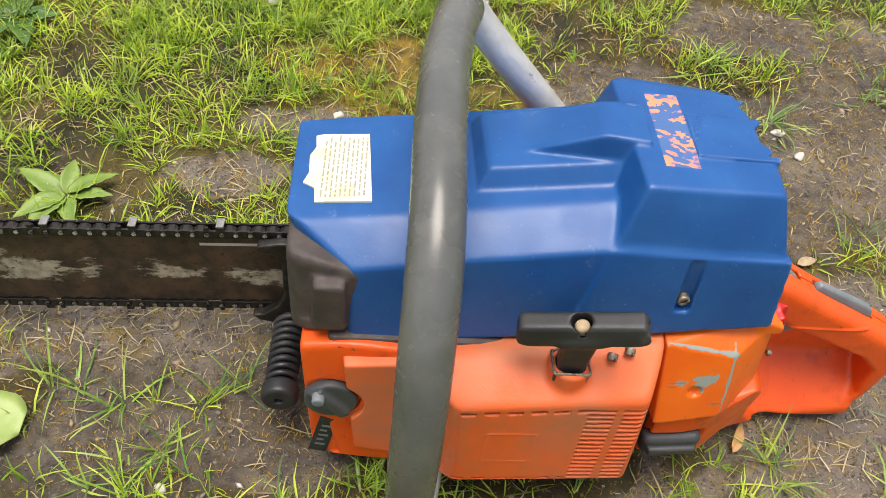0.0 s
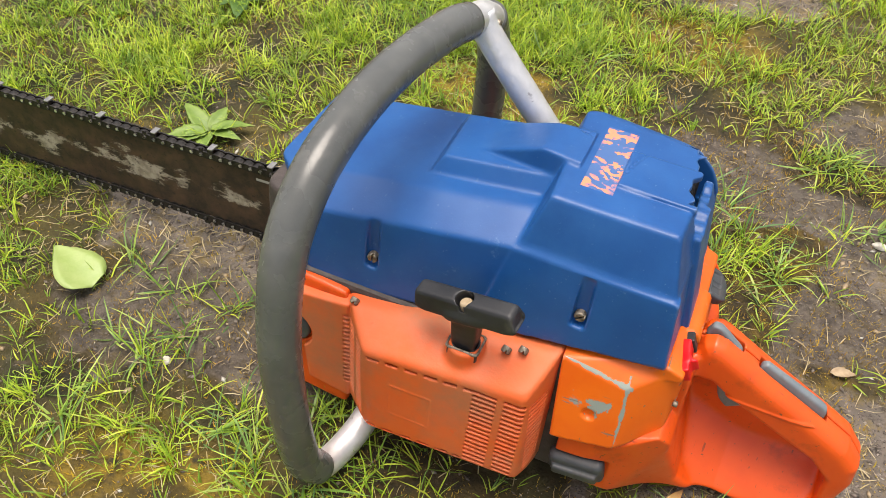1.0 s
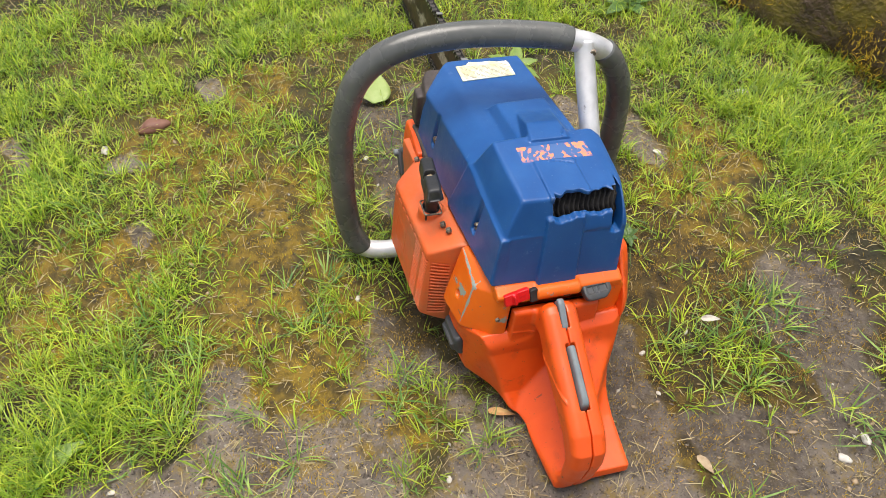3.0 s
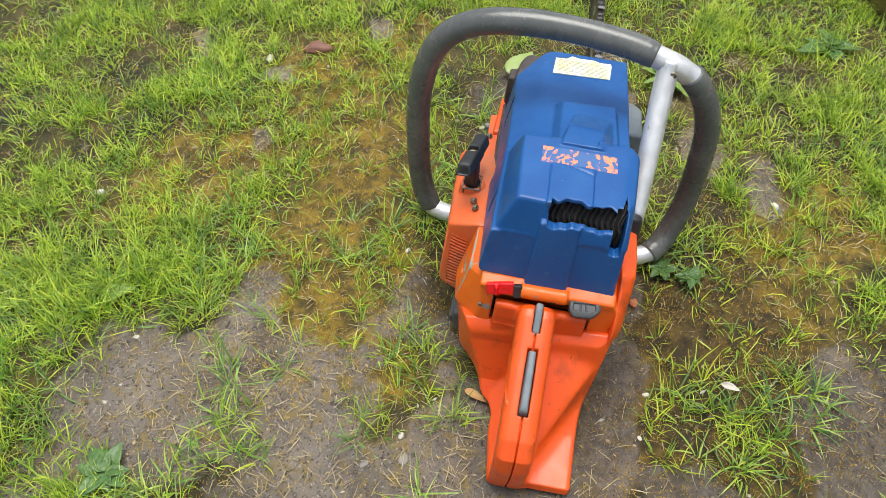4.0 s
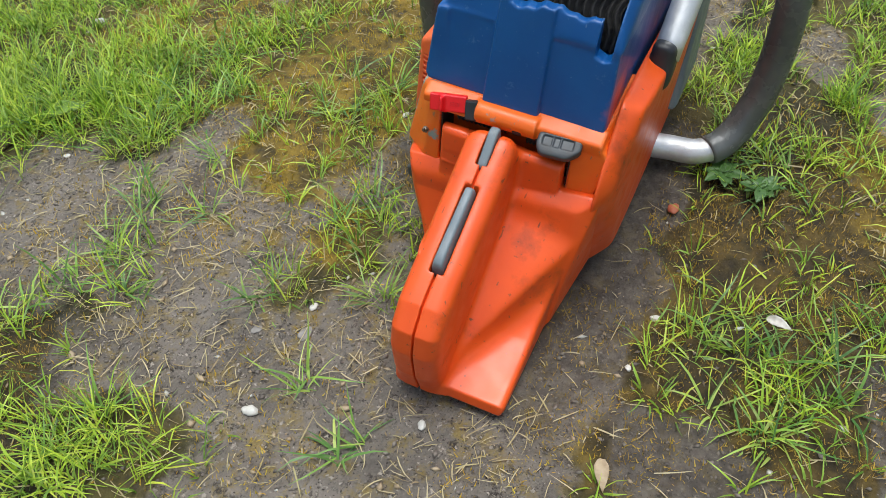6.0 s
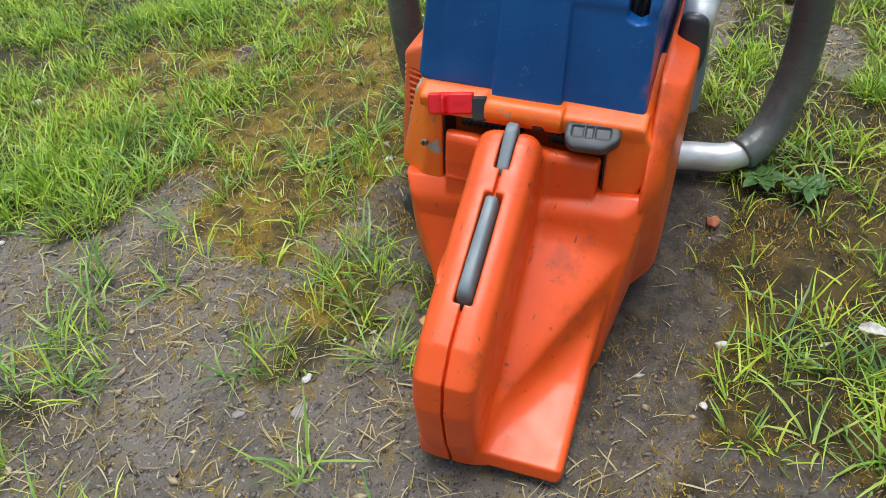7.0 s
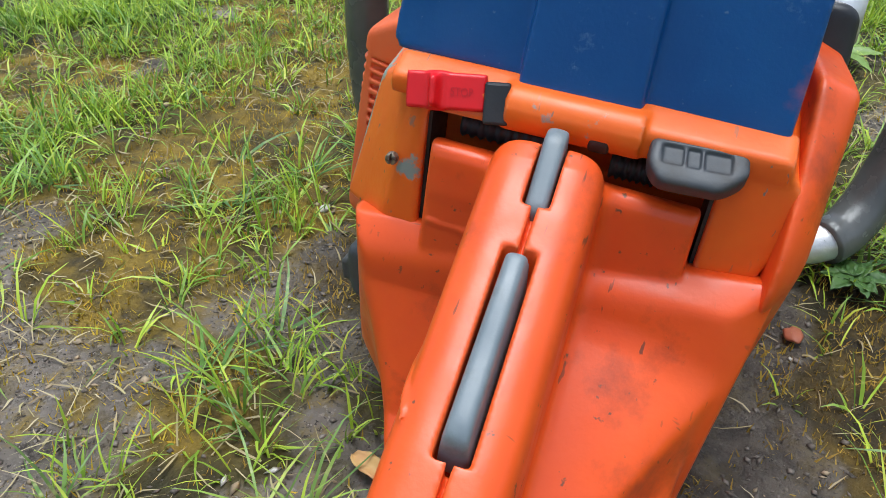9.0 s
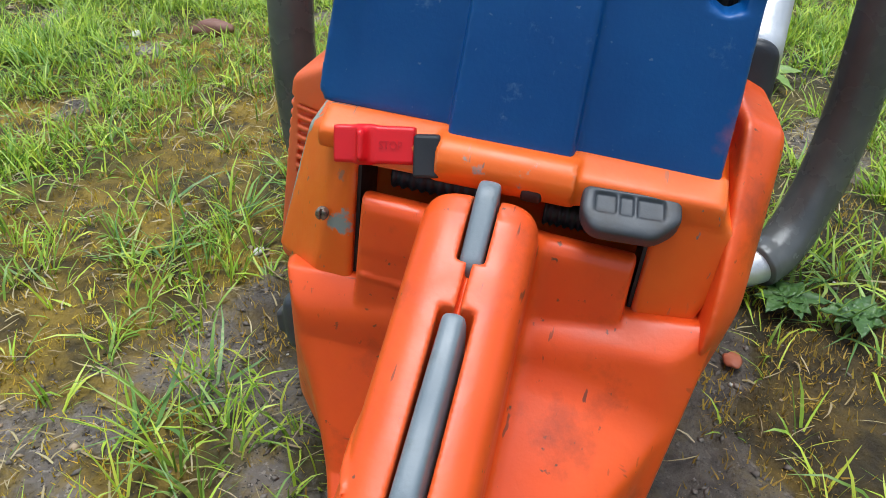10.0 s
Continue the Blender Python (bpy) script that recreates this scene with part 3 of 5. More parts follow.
# starter side
def starter_field(x, y, z):
    f = hull([(-.060, -.128, .125), (.060, -.124, .134), (.066, -.128, .043), (-.054, -.131, .040), (-.086, -.096, .136), (.072, -.092, .153), (.074, -.094, .030),
              (-.09, -.096, .022), (-.09, -.06, .13), (.074, -.06, .15), (-.09, -.06, .02), (.074, -.06, .03)], 0.004)(x, y, z)
    flange = hull([(-.129, -.1025, .126), (-.121, -.1030, .030), (-.084, -.1035, .024), (-.084, -.1015, .131), (-.131, -.09, .128), (-.122, -.09, .028), (-.084, -.09, .022), (-.084, -.09, .133)], .002)(x, y, z)
    flange = smax(flange, -disc(-.137, -.1, .083, .0215, .02, 1, .001)(x, y, z), .001)
    f = smin(f, flange, .0015)
    boss = disc(.009, -.107, .141, .013, .008, 2, 0.003)(x, y, z)
    f = smin(f, boss, 0.004)
    f = smax(f, -disc(.009, -.107, .145, .0095, .012, 2, 0.002)(x, y, z), 0.001)
    pitch = 0.0047
    teeth = np.abs((z - .046) % pitch - pitch / 2) - 0.00125
    slots = np.minimum(np.abs(x - .0325) - .0085, np.abs(x - .0535) - .0072)
    vent = np.maximum(np.maximum(teeth, slots), np.maximum(np.abs(z - .0865) - .0395, y + .109))
    side = np.maximum(np.maximum(teeth, np.abs(y + .1095) - .0095), np.maximum(np.abs(z - .085) - .038, .062 - x))
    front = np.maximum(np.maximum(teeth, np.minimum(np.abs(y + .105) - .005, np.abs(y + .119) - .005)), np.maximum(np.maximum(np.abs(z - .080) - .040, x + .058), -.088 - x))
    dash = np.abs((x + .058) % .0145 - .00725) - .0048
    upper = np.maximum(np.maximum(dash, np.abs(z - (.1215 + .07 * x)) - .0013), np.maximum(np.abs(x + .016) - .042, y + .109))
    lower = np.maximum(np.maximum(dash, np.abs(z - (.0455 + .03 * x)) - .0011), np.maximum(np.abs(x + .016) - .038, y + .109))
    f = np.maximum(f, -np.minimum(np.minimum(np.minimum(vent, side), np.minimum(upper, lower)), front))
    frame_ = np.maximum(np.abs(np.maximum(np.abs(x + .021), np.abs(z - .082)) - .0155) - .0007, y + .120)
    return f + 0.0 * z - 0.0004 * (frame_ < 0)


starter = part("starter_housing", sculpt("starter_housing", starter_field, (-.133, -.134, .018), (.078, -.058, .158), 0.0009, FADED), saw,
               "faded dusty orange starter housing with vent slots")
# slanted black slab just behind the front slots, standing in for their shade
bm = bmesh.new()
for dx, dy in ((0, 0), (.006, .005)):
    for x, y in ((-.0580, -.1240), (-.0822, -.0942)):
        for z in (.040, .122):
            bm.verts.new((x + dx, y + dy, z))
bmesh.ops.convex_hull(bm, input=bm.verts)
part("vent_backing", as_mesh("vent_backing", bm, BLACK), starter, "black slab in place of the shade inside the front vents")
# black block that gives the face slots their inner shade
part("fan_backing", as_mesh("fan_backing", box_bm(-.05, .06, -.1155, -.10, .04, .125), BLACK), starter, "black block in place of the shade inside the vents")
for x, y, z in ((-.080, -.0985, .1365), (.036, -.1015, .149), (.047, -.0985, .151)):
    part("housing_screw", screw, starter, "slotted steel screw", pose(x, y, z - .0005, 35, 20, 0) @ Matrix.Scale(.85, 4))


PULL = pose(.0075, -.1105, .1865, 8, -15, -9)
FOOT = PULL.inverted() @ Vector((.009, -.107, .143))


def pull_field(x, y, z):
    f = hull([(-.039, -.009, -.005), (.039, -.009, -.005), (-.039, .0095, -.005), (.039, .0095, -.005), (-.034, -.0095, -.008), (.034, -.0095, -.008), (-.036, -.006, .0085), (.036, -.006, .0085), (-.036, .007, .0085), (.036, .007, .0085)], 0.003)(x, y, z)
    stem = hull([(-.011, -.007, -.005), (.011, -.007, -.005), (-.011, .007, -.005), (.011, .007, -.005)]
                + [(FOOT.x + a, FOOT.y + b, FOOT.z + c) for a in (-.008, .008) for b in (-.0065, .0065) for c in (0, .004)], 0.003)(x, y, z)
    f = smin(f, stem, 0.006)
    f = np.maximum(f, -disc(0, 0, .006, .0062, .009, 2, 0.001)(x, y, z))
    return np.maximum(f, -block(.0365, .05, -.0055, .0055, -.0035, .005, 0.001)(x, y, z))


pull = part("pull_handle", sculpt("pull_handle", pull_field, (-.041, -.014, -.053), (.041, .014, .011), 0.001, BLACK), saw, "black plastic pull handle", PULL)
part("rope_knot", sculpt("rope_knot", disc(0, 0, 0, .0045, .004, 2, 0.003), (-.005, -.005, -.004), (.005, .005, .004), .0007, CHIP), pull, "brown rope knot", pose(0, 0, .001))
part("grommet", sculpt("grommet", lambda x, y, z: np.maximum(block(-.0035, .0215, -.1175, -.0965, .1465, .1502, .0035)(x, y, z), -block(-.0015, .0195, -.1155, -.0985, .1, .2, .003)(x, y, z)),
                       (-.006, -.12, .144), (.024, -.094, .153), .0006, SCREW), starter, "thin worn metal rim of the rope guide")
part("rope_bushing", sculpt("rope_bushing", lambda x, y, z: np.maximum(block(-.0021, .0201, -.1161, -.0979, .138, .1488, .003)(x, y, z), -disc(.009, -.107, .15, .0085, .006, 2, .001)(x, y, z)),
                            (-.004, -.118, .137), (.022, -.096, .150), .0008, BLACK), starter, "black rope bushing")


# front plate with oil cap
def front_field(x, y, z):
    f = hull([(-.158, -.093, .132), (-.152, -.099, .03), (-.140, -.100, .012), (-.088, -.100, .008), (-.088, -.098, .136), (-.130, -.094, .139), (-.158, -.05, .132), (-.150, -.05, .02),
              (-.088, -.05, .138), (-.088, -.05, .01)], 0.004)(x, y, z)
    f = smax(f, -disc(-.137, -.1, .083, .0195, .006, 1, 0.001)(x, y, z), 0.001)
    return smax(f, -hull([(-.1535, -.12, .058), (-.141, -.12, .062), (-.131, -.12, .016), (-.146, -.12, .012), (-.1535, -.0965, .058), (-.141, -.0965, .062), (-.131, -.0965, .016), (-.146, -.0965, .012)], .001)(x, y, z), .001)


front = part("front_housing", sculpt("front_housing", front_field, (-.16, -.102, .006), (-.086, -.048, .142), 0.0011, ORANGE), saw, "bright orange front housing")
cap = part("oil_cap", sculpt("oil_cap", lambda x, y, z: smin(disc(0, 0, 0, .0178, .005, 1, .002)(x, y, z), hull([(-.016, -.009, -.004), (.016, -.009, -.004), (-.016, -.009, .004), (.016, -.009, .004), (-.013, .0, -.006), (.013, 0, -.006), (-.013, 0, .006), (.013, 0, .006)], .002)(x, y, z), .003),
                             (-.02, -.012, -.02), (.02, .007, .02), .001, DARKGREY), front, "dark grey oil cap with wing grip", pose(-.137, -.0950, .083, 0, 50, 0))
part("cap_lug", sculpt("cap_lug", disc(0, 0, 0, .0042, .004, 1, .002), (-.005, -.005, -.005), (.005, .005, .005), .0008, GREYP), cap, "lighter grey lug", pose(-.012, -.009, .0))
tag = part("data_plate", as_mesh("data_plate", box_bm(-.0065, .0065, -.0008, .0008, -.022, .022, .0004), BLACK), front, "black riveted data plate with illegible print", pose(-.1425, -.0966, .037, 0, 12, 0))
bm = bmesh.new()
for k in range(5):
    z0 = -.013 + k * .006
    q = [bm.verts.new((x, -.0011, z)) for x, z in ((-.0035, z0), (.0035 - (k % 2) * .002, z0), (.0035 - (k % 2) * .002, z0 + .0025), (-.0035, z0 + .0025))]
    bm.faces.new(q)
part("plate_print", as_mesh("plate_print", bm, GREYP), tag, "pale illegible print")


def guard_field(x, y, z):
    f = hull([(-.168, -.070, .195), (-.150, -.079, .198), (-.120, -.083, .190), (-.120, -.085, .136), (-.158, -.083, .132), (-.166, -.070, .128), (-.168, .02, .195), (-.168, .02, .125), (-.12, .02, .19), (-.12, .02, .13)], 0.006)(x, y, z)
    b = hull([(-.149, -.089, .185), (-.129, -.090, .186), (-.127, -.091, .146), (-.150, -.090, .143), (-.149, -.06, .187), (-.129, -.06, .187), (-.128, -.06, .14), (-.150, -.06, .14)], 0.004)(x, y, z)
    f = smin(f, b, 0.003)
    return smax(f, -block(-.1565, -.1515, -.12, -.079, .145, .185, .003)(x, y, z), .003)


part("muffler_guard", sculpt("muffler_guard", guard_field, (-.172, -.096, .12), (-.115, .024, .202), 0.0014, BROWN), saw, "sooty dark brown muffler guard")

# vibration spring with end cap, in front of the housing
spring = []
for k in range(9 * 20 + 1):
    a = 2 * math.pi * k / 20
    spring.append(Vector((-.176 + .0098 * math.cos(a), -.002 - .058 * k / 180, .040 + .0098 * math.sin(a))))
bm = tube(bmesh.new(), spring, .0024, 8)
sp = part("vibration_spring", as_mesh("vibration_spring", bm, BLACK, True), saw, "black steel coil spring")
part("spring_cap", sculpt("spring_cap", lambda x, y, z: np.maximum(disc(-.176, -.066, .039, .0135, .007, 1, .004)(x, y, z), -disc(-.176, -.073, .039, .003, .004, 1, 0)(x, y, z)), (-.19, -.074, .025), (-.162, -.058, .053), .0012, BLACK), sp)
part("spring_core", sculpt("spring_core", disc(-.176, -.03, .04, .0065, .034, 1, .001), (-.184, -.066, .03), (-.168, .006, .05), .0012, BLACK), sp)


# rear crankcase with flaps
def case_field(x, y, z):
    f = hull([(.072, -.092, .151), (.118, -.094, .143), (.123, -.104, .090), (.079, -.108, .083), (.152, -.066, .148), (.1525, -.064, .099), (.150, -.080, .102), (.146, -.074, .156),
              (.07, .060, .165), (.07, .06, .09), (.150, .059, .143), (.152, .050, .116), (.151, .031, .115), (.149, .047, .158), (.07, -.05, .09), (.140, -.07, .160), (.142, .047, .160)], 0.0012)(x, y, z)
    lip = hull([(.1495, -.080, .151), (.1495, .050, .151), (.150, -.080, .158), (.150, .05, .158), (.12, -.08, .148), (.12, .05, .148), (.138, -.08, .163), (.138, .05, .163)], 0.002)(x, y, z)
    roll = np.maximum(np.sqrt((x - .146) ** 2 + (z - .1545) ** 2) - .0075, np.abs(y + .018) - .022)
    cut = block(.128, .2, -.0655, .0305, .07, .1485, .002)(x, y, z)
    f = smax(f, -cut, .0012)
    under = hull([(.10, .02, .09), (.17, .02, .116), (.17, -.08, .09), (.17, .08, .116), (.17, .08, .0), (.1, -.08, .0), (.1, .08, .0), (.17, -.08, .0)], .001)(x, y, z)
    f = smin(f, lip, .002)
    f = smin(f, roll, .002)
    f = smax(f, -disc(.100, -.110, .113, .0046, .012, 1, .001)(x, y, z), .001)
    return smax(f, -disc(.093, -.110, .127, .0018, .012, 1, 0)(x, y, z), 0)


case = part("crankcase", sculpt("crankcase", case_field, (.068, -.11, .07), (.156, .064, .168), 0.0012, ORANGE_PAINT), saw, "scratched orange painted crankcase")
part("case_bolt", screw, case, "small grey bolt", pose(.1515, -.0765, .1275, 0, 0, 90) @ Matrix.Scale(.55, 4))
# black block added to stand in for the deep shade of the gap
part("gap_shade_block", as_mesh("gap_shade_block", box_bm(.112, .1465, -.0645, .0295, .09, .112), BLACK), case, "black block in place of the shade behind the handle panel")
# thin black strips on both gap walls, also only there as shade
for y in (-.0649, .0299):
    part("gap_shade_strip", as_mesh("gap_shade_strip", box_bm(.1285, .1485, y - .0006, y + .0006, .10, .1470), BLACK), case, "added black strip in place of the gap's shade")
for y0, y1, r, z in ((-.056, -.02, .0042, .1405), (-.004, .022, .0045, .1385)):
    bm = tube(bmesh.new(), [Vector((.138, y0 + (y1 - y0) * k / 40, z)) for k in range(41)], (lambda t, r=r: r + .0006 * math.sin(t * 70)), 14)
    part("rubber_hose", as_mesh("rubber_hose", bm, BLACK, True), case, "black ribbed rubber hose")


# rear handle unit: tank base, tray and loop
def rear_field(x, y, z):
    panel = hull([(.1475, -.0625, .1385), (.154, -.0625, .1395), (.157, -.0615, .1365), (.1475, .028, .1355), (.154, .028, .1365), (.157, .027, .1335), (.161, -.0625, .07), (.162, .028, .07), (.1475, -.0625, .07), (.1475, .028, .07)], .0015)(x, y, z)
    base = hull([(.085, -.100, .080), (.120, -.101, .084), (.150, -.090, .102), (.163, -.082, .089), (.165, -.062, .090), (.085, -.102, .035), (.13, -.092, .022), (.160, -.076, .064), (.180, -.050, .022),
                 (.085, -.07, .004), (.19, -.03, .003), (.085, .055, .105), (.156, .0585, .119), (.166, .046, .109), (.166, .028, .108), (.170, .053, .085), (.085, .058, .02), (.185, .045, .006), (.178, .049, .060)], .0012)(x, y, z)
    tray = profile([(.12, .0), (.12, .085), (.160, .085), (.168, .073), (.179, .056), (.196, .039), (.222, .026), (.25, .0185), (.274, .0135), (.2755, .0035), (.24, .002)], -.0405, .0425, .005)(x, y, z)
    web = hull([(.148, -.04, .105), (.160, .028, .100), (.162, .035, .096), (.172, .048, .084), (.179, .046, .074), (.193, .024, .055), (.205, .018, .047), (.262, -.006, .024), (.266, -.016, .022), (.2, -.016, .052), (.17, -.02, .085),
                (.13, .03, .02), (.2, .03, .01), (.262, -.006, .005), (.262, -.03, .005), (.17, -.03, .01)], .004)(x, y, z)
    loop = profile([(.150, .05), (.150, .1335), (.1570, .149), (.1645, .1530), (.172, .1510), (.208, .1310), (.254, .1075), (.275, .0955), (.288, .080), (.2905, .060), (.286, .030), (.277, .0035), (.24, .003), (.2, .02)], -.0395, -.0030, .012)(x, y, z)
    hollow = profile([(.160, .118), (.172, .1185), (.187, .1085), (.225, .0905), (.256, .076), (.272, .060), (.274, .030), (.262, .004), (.20, .004), (.175, .030), (.160, .080)], -.2, -.0085, .004)(x, y, z)
    hollow = smax(hollow, .011 + .95 * (y + .046) + .45 * np.maximum(.205 - x, 0) - z, .006)
    apron = hull([(.148, -.080, .080), (.150, -.070, .02), (.162, -.066, .060), (.200, -.0475, .024), (.200, -.047, .008), (.245, -.042, .011), (.264, -.038, .008), (.262, -.038, .003), (.264, -.015, .020),
                  (.205, -.015, .048), (.165, -.02, .088), (.15, -.02, .01), (.26, -.02, .003)], .004)(x, y, z)
    f = smin(base, panel, .001)
    f = smin(smin(f, smin(tray, web, .016), .004), apron, .008)
    f = smin(f, loop, .006)
    f = smax(f, -hollow, .005)
    # lever wells along the top of the grip and the seam between the halves
    t1 = np.maximum(np.abs(y + .0205) - .0042, np.maximum(np.abs(x - .170) - .0145, .1270 - .50 * (x - .170) - z + .010))
    t2 = np.maximum(np.abs(y + .0205) - .0050, np.maximum(np.abs(x - .2260) - .0285, .107 - .53 * (x - .2260) - z))
    seam = np.maximum(np.abs(y + .0205) - .0008, .150 - x)
    seam = np.maximum(seam, np.abs(loop) - .005)
    f = np.maximum(f, -np.minimum(np.minimum(t1, t2), seam))
    f = smax(f, -hull([(.08, -.12, .062), (.126, -.12, .068), (.126, -.12, .032), (.08, -.12, .026), (.082, -.094, .06), (.124, -.094, .066), (.124, -.092, .034), (.082, -.094, .028)], .004)(x, y, z), .002)
    for cx, cz in ((.262, .0885), (.272, .041)):
        f = smax(f, -disc(cx, -.044, cz, .0028, .003, 1, 0)(x, y, z), 0)
    rib = np.maximum(np.abs(z - .110 + .05 * (y + .05)) - .0009, np.maximum(np.abs(y + .048) - .012, .15 - x))
    return f - .0008 * (rib < 0)


rear = part("rear_handle", sculpt("rear_handle", rear_field, (.083, -.104, -.001), (.293, .061, .158), 0.0011, ORANGE), saw, "orange plastic rear handle with wide hand guard plate")


def lever(name, pts, label, shift=(0, 0, 0)):
    return part(name, sculpt(name, hull(pts, .0022), [min(p[k] for p in pts) for k in range(3)], [max(p[k] for p in pts) for k in range(3)], .0008, GREYP), rear, label, pose(*shift))


lever("choke_lever", [(.150, -.024, .150), (.150, -.017, .150), (.1535, -.024, .1605), (.1535, -.017, .1605), (.159, -.024, .1605), (.159, -.017, .1605), (.162, -.024, .150), (.162, -.017, .150), (.1785, -.024, .1445), (.1785, -.017, .1445), (.178, -.024, .134), (.178, -.017, .134)], "worn grey lever", (.006, 0, -.003))
lever("throttle_lock", [(.1945, -.025, .1365), (.1945, -.016, .1365), (.198, -.024, .1405), (.198, -.017, .1405), (.246, -.0245, .118), (.246, -.0165, .118), (.2485, -.025, .114), (.2485, -.016, .114), (.2465, -.025, .100), (.2465, -.016, .100), (.196, -.025, .125), (.196, -.016, .125)], "long grey throttle lock lever", (.0045, 0, -.002))
lever("throttle_trigger", [(.176, -.026, .108), (.176, -.015, .108), (.205, -.026, .094), (.205, -.015, .094), (.182, -.026, .090), (.182, -.015, .090), (.19, -.025, .082), (.19, -.016, .082)], "dark grey trigger")
fuel = part("fuel_cap", sculpt("fuel_cap", lambda x, y, z: smin(hull([(-.020, -.004, -.014), (.020, -.004, -.012), (-.020, -.004, .012), (.020, -.004, .014), (-.021, .008, -.015), (.021, .008, -.015), (-.021, .008, .014), (.021, .008, .014)], .005)(x, y, z), np.maximum(np.abs(z) - .005, hull([(-.017, -.008, -.005), (.017, -.008, -.005), (-.017, -.008, .005), (.017, -.008, .005), (-.017, .004, -.006), (.017, .004, -.006), (-.017, .004, .006), (.017, .004, .006)], .002)(x, y, z)), .002),
                               (-.022, -.009, -.016), (.022, .009, .016), .001, DARKGREY), rear, "dark grey fuel cap", pose(.103, -.099, .047, 12, -8, 0))

# switch row on the rear lip
stop = part("stop_switch", sculpt("stop_switch", lambda x, y, z: smin(hull([(-.002, -.016, -.006), (-.002, .016, -.006), (-.002, -.016, .006), (-.002, .016, .006), (.004, -.016, -.006), (.004, .016, -.006), (.004, -.016, .006), (.004, .016, .006)], .001)(x, y, z),
                                                                        hull([(.002, -.006, -.0055), (.002, -.001, -.0055), (.002, -.006, .0055), (.002, -.001, .0055), (.009, -.006, -.005), (.009, -.0035, -.005), (.009, -.006, .005), (.009, -.0035, .005)], .0015)(x, y, z), .003),
                                  (-.004, -.018, -.008), (.011, .018, .008), .0008, RED), case, "bright red stop switch", pose(.1475, -.0605, .1550, 6, -22, 6) @ Matrix.Diagonal((1, .82, 1, 1)))
word = bpy.data.curves.new("word", "FONT")
word.body, word.size, word.extrude, word.align_x, word.align_y = "STOP", .0038, .0001, "CENTER", "CENTER"
word.materials.append(surface_mat("dark_red_moulding", (0.62, 0.006, 0.01), (0.57, 0.006, 0.01)))
part("word", word, stop, "small moulded word", pose(.0042, .0065, 0, 90, 0, 90))
part("switch_bezel", as_mesh("switch_bezel", box_bm(-.003, .003, -.0042, .0042, -.0068, .0068, .001), BLACK), case, "black switch bezel", pose(.1485, -.0432, .1550, 6, -22, 6))
part("hose_end", sculpt("hose_end", disc(0, 0, 0, .0048, .0035, 1, .0015), (-.006, -.005, -.006), (.006, .005, .006), .0007, BLACK), case, "black rubber hose end", pose(.1485, -.0085, .1515))
plug = part("choke_tab", sculpt("choke_tab", lambda x, y, z: np.minimum(smax(hull([(-.010, -.017, -.006), (-.010, .019, -.006), (-.010, -.017, .005), (-.010, .019, .005), (.009, -.013, -.006), (.009, .011, -.006), (.010, -.013, .003), (.010, .011, .003), (.004, -.017, -.006), (.004, -.017, .005), (.002, .019, .005), (.002, .019, -.006)], .003)(x, y, z),
                                                                           -block(-.0070, .0020, -.0125, .0125, .0030, .02, .001)(x, y, z), .001),
                                                                           np.minimum(block(-.007, .003, -.0047, -.0035, -.004, .0042, 0)(x, y, z), block(-.007, .003, .0015, .0027, -.004, .0042, 0)(x, y, z))),
                                 (-.012, -.019, -.008), (.012, .021, .008), .0008, DARKGREY), case, "dark grey slotted tab", pose(.1550, .0215, .1512, 0, 20, 5) @ Matrix.Diagonal((.8, .84, .8, 1)))


# right side: chain cover, carrier and cuff
def clutch_field(x, y, z):
    f = hull([(-.13, .050, .145), (-.02, .050, .158), (.06, .050, .172), (.125, .050, .180), (.160, .053, .140), (.168, .052, .112), (.12, .050, .01), (-.13, .05, .01), (-.13, .068, .135), (-.02, .070, .150), (.06, .070, .165), (.118, .068, .172), (.155, .063, .125),
              (.10, .068, .02), (-.12, .068, .02)], .004)(x, y, z)
    return f


clutch = part("side_cover", sculpt("side_cover", clutch_field, (-.132, .048, .008), (.17, .072, .183), .0014, ORANGE), saw, "orange side cover")
part("clutch_guard", sculpt("clutch_guard", hull([(-.135, .05, .178), (-.07, .05, .184), (-.14, .05, .05), (-.04, .05, .05), (-.13, .070, .172), (-.075, .070, .178), (-.13, .076, .05), (-.05, .076, .05)], .006), (-.142, .048, .048), (-.038, .080, .188), .0018, GREYP), saw, "grey cast clutch guard")
part("guard_knob", sculpt("guard_knob", disc(-.045, .060, .168, .006, .014, 2, .003), (-.052, .053, .152), (-.038, .067, .184), .001, BLACK), saw, "black knob")
part("carrier", as_mesh("carrier", box_bm(-.14, .12, -.09, .055, .02, .14, .004), BROWN), saw, "dark engine block inside")
cuff = part("strut_cuff", sculpt("strut_cuff", hull([(.028, .050, .150), (.028, .074, .150), (.066, .050, .146), (.064, .074, .146), (.028, .052, .176), (.030, .072, .174), (.056, .052, .186), (.054, .072, .184)], .008), (.026, .048, .144), (.068, .076, .188), .0011, BLACK), saw, "split black rubber cuff")

# front handle
grip_l = [(-.080, -.160, .004), (-.085, -.172, .030), (-.086, -.180, .080), (-.087, -.184, .145), (-.087, -.182, .195), (-.087, -.171, .240), (-.086, -.150, .269), (-.085, -.118, .286), (-.084, -.07, .2935), (-.081, -.02, .294), (-.074, .028, .292), (-.068, .053, .289)]
grip_r = [(-.066, .092, .2745), (-.068, .108, .256), (-.069, .123, .228), (-.071, .133, .190), (-.073, .139, .125), (-.070, .138, .080), (-.060, .131, .050), (-.047, .122, .036), (-.036, .112, .031)]
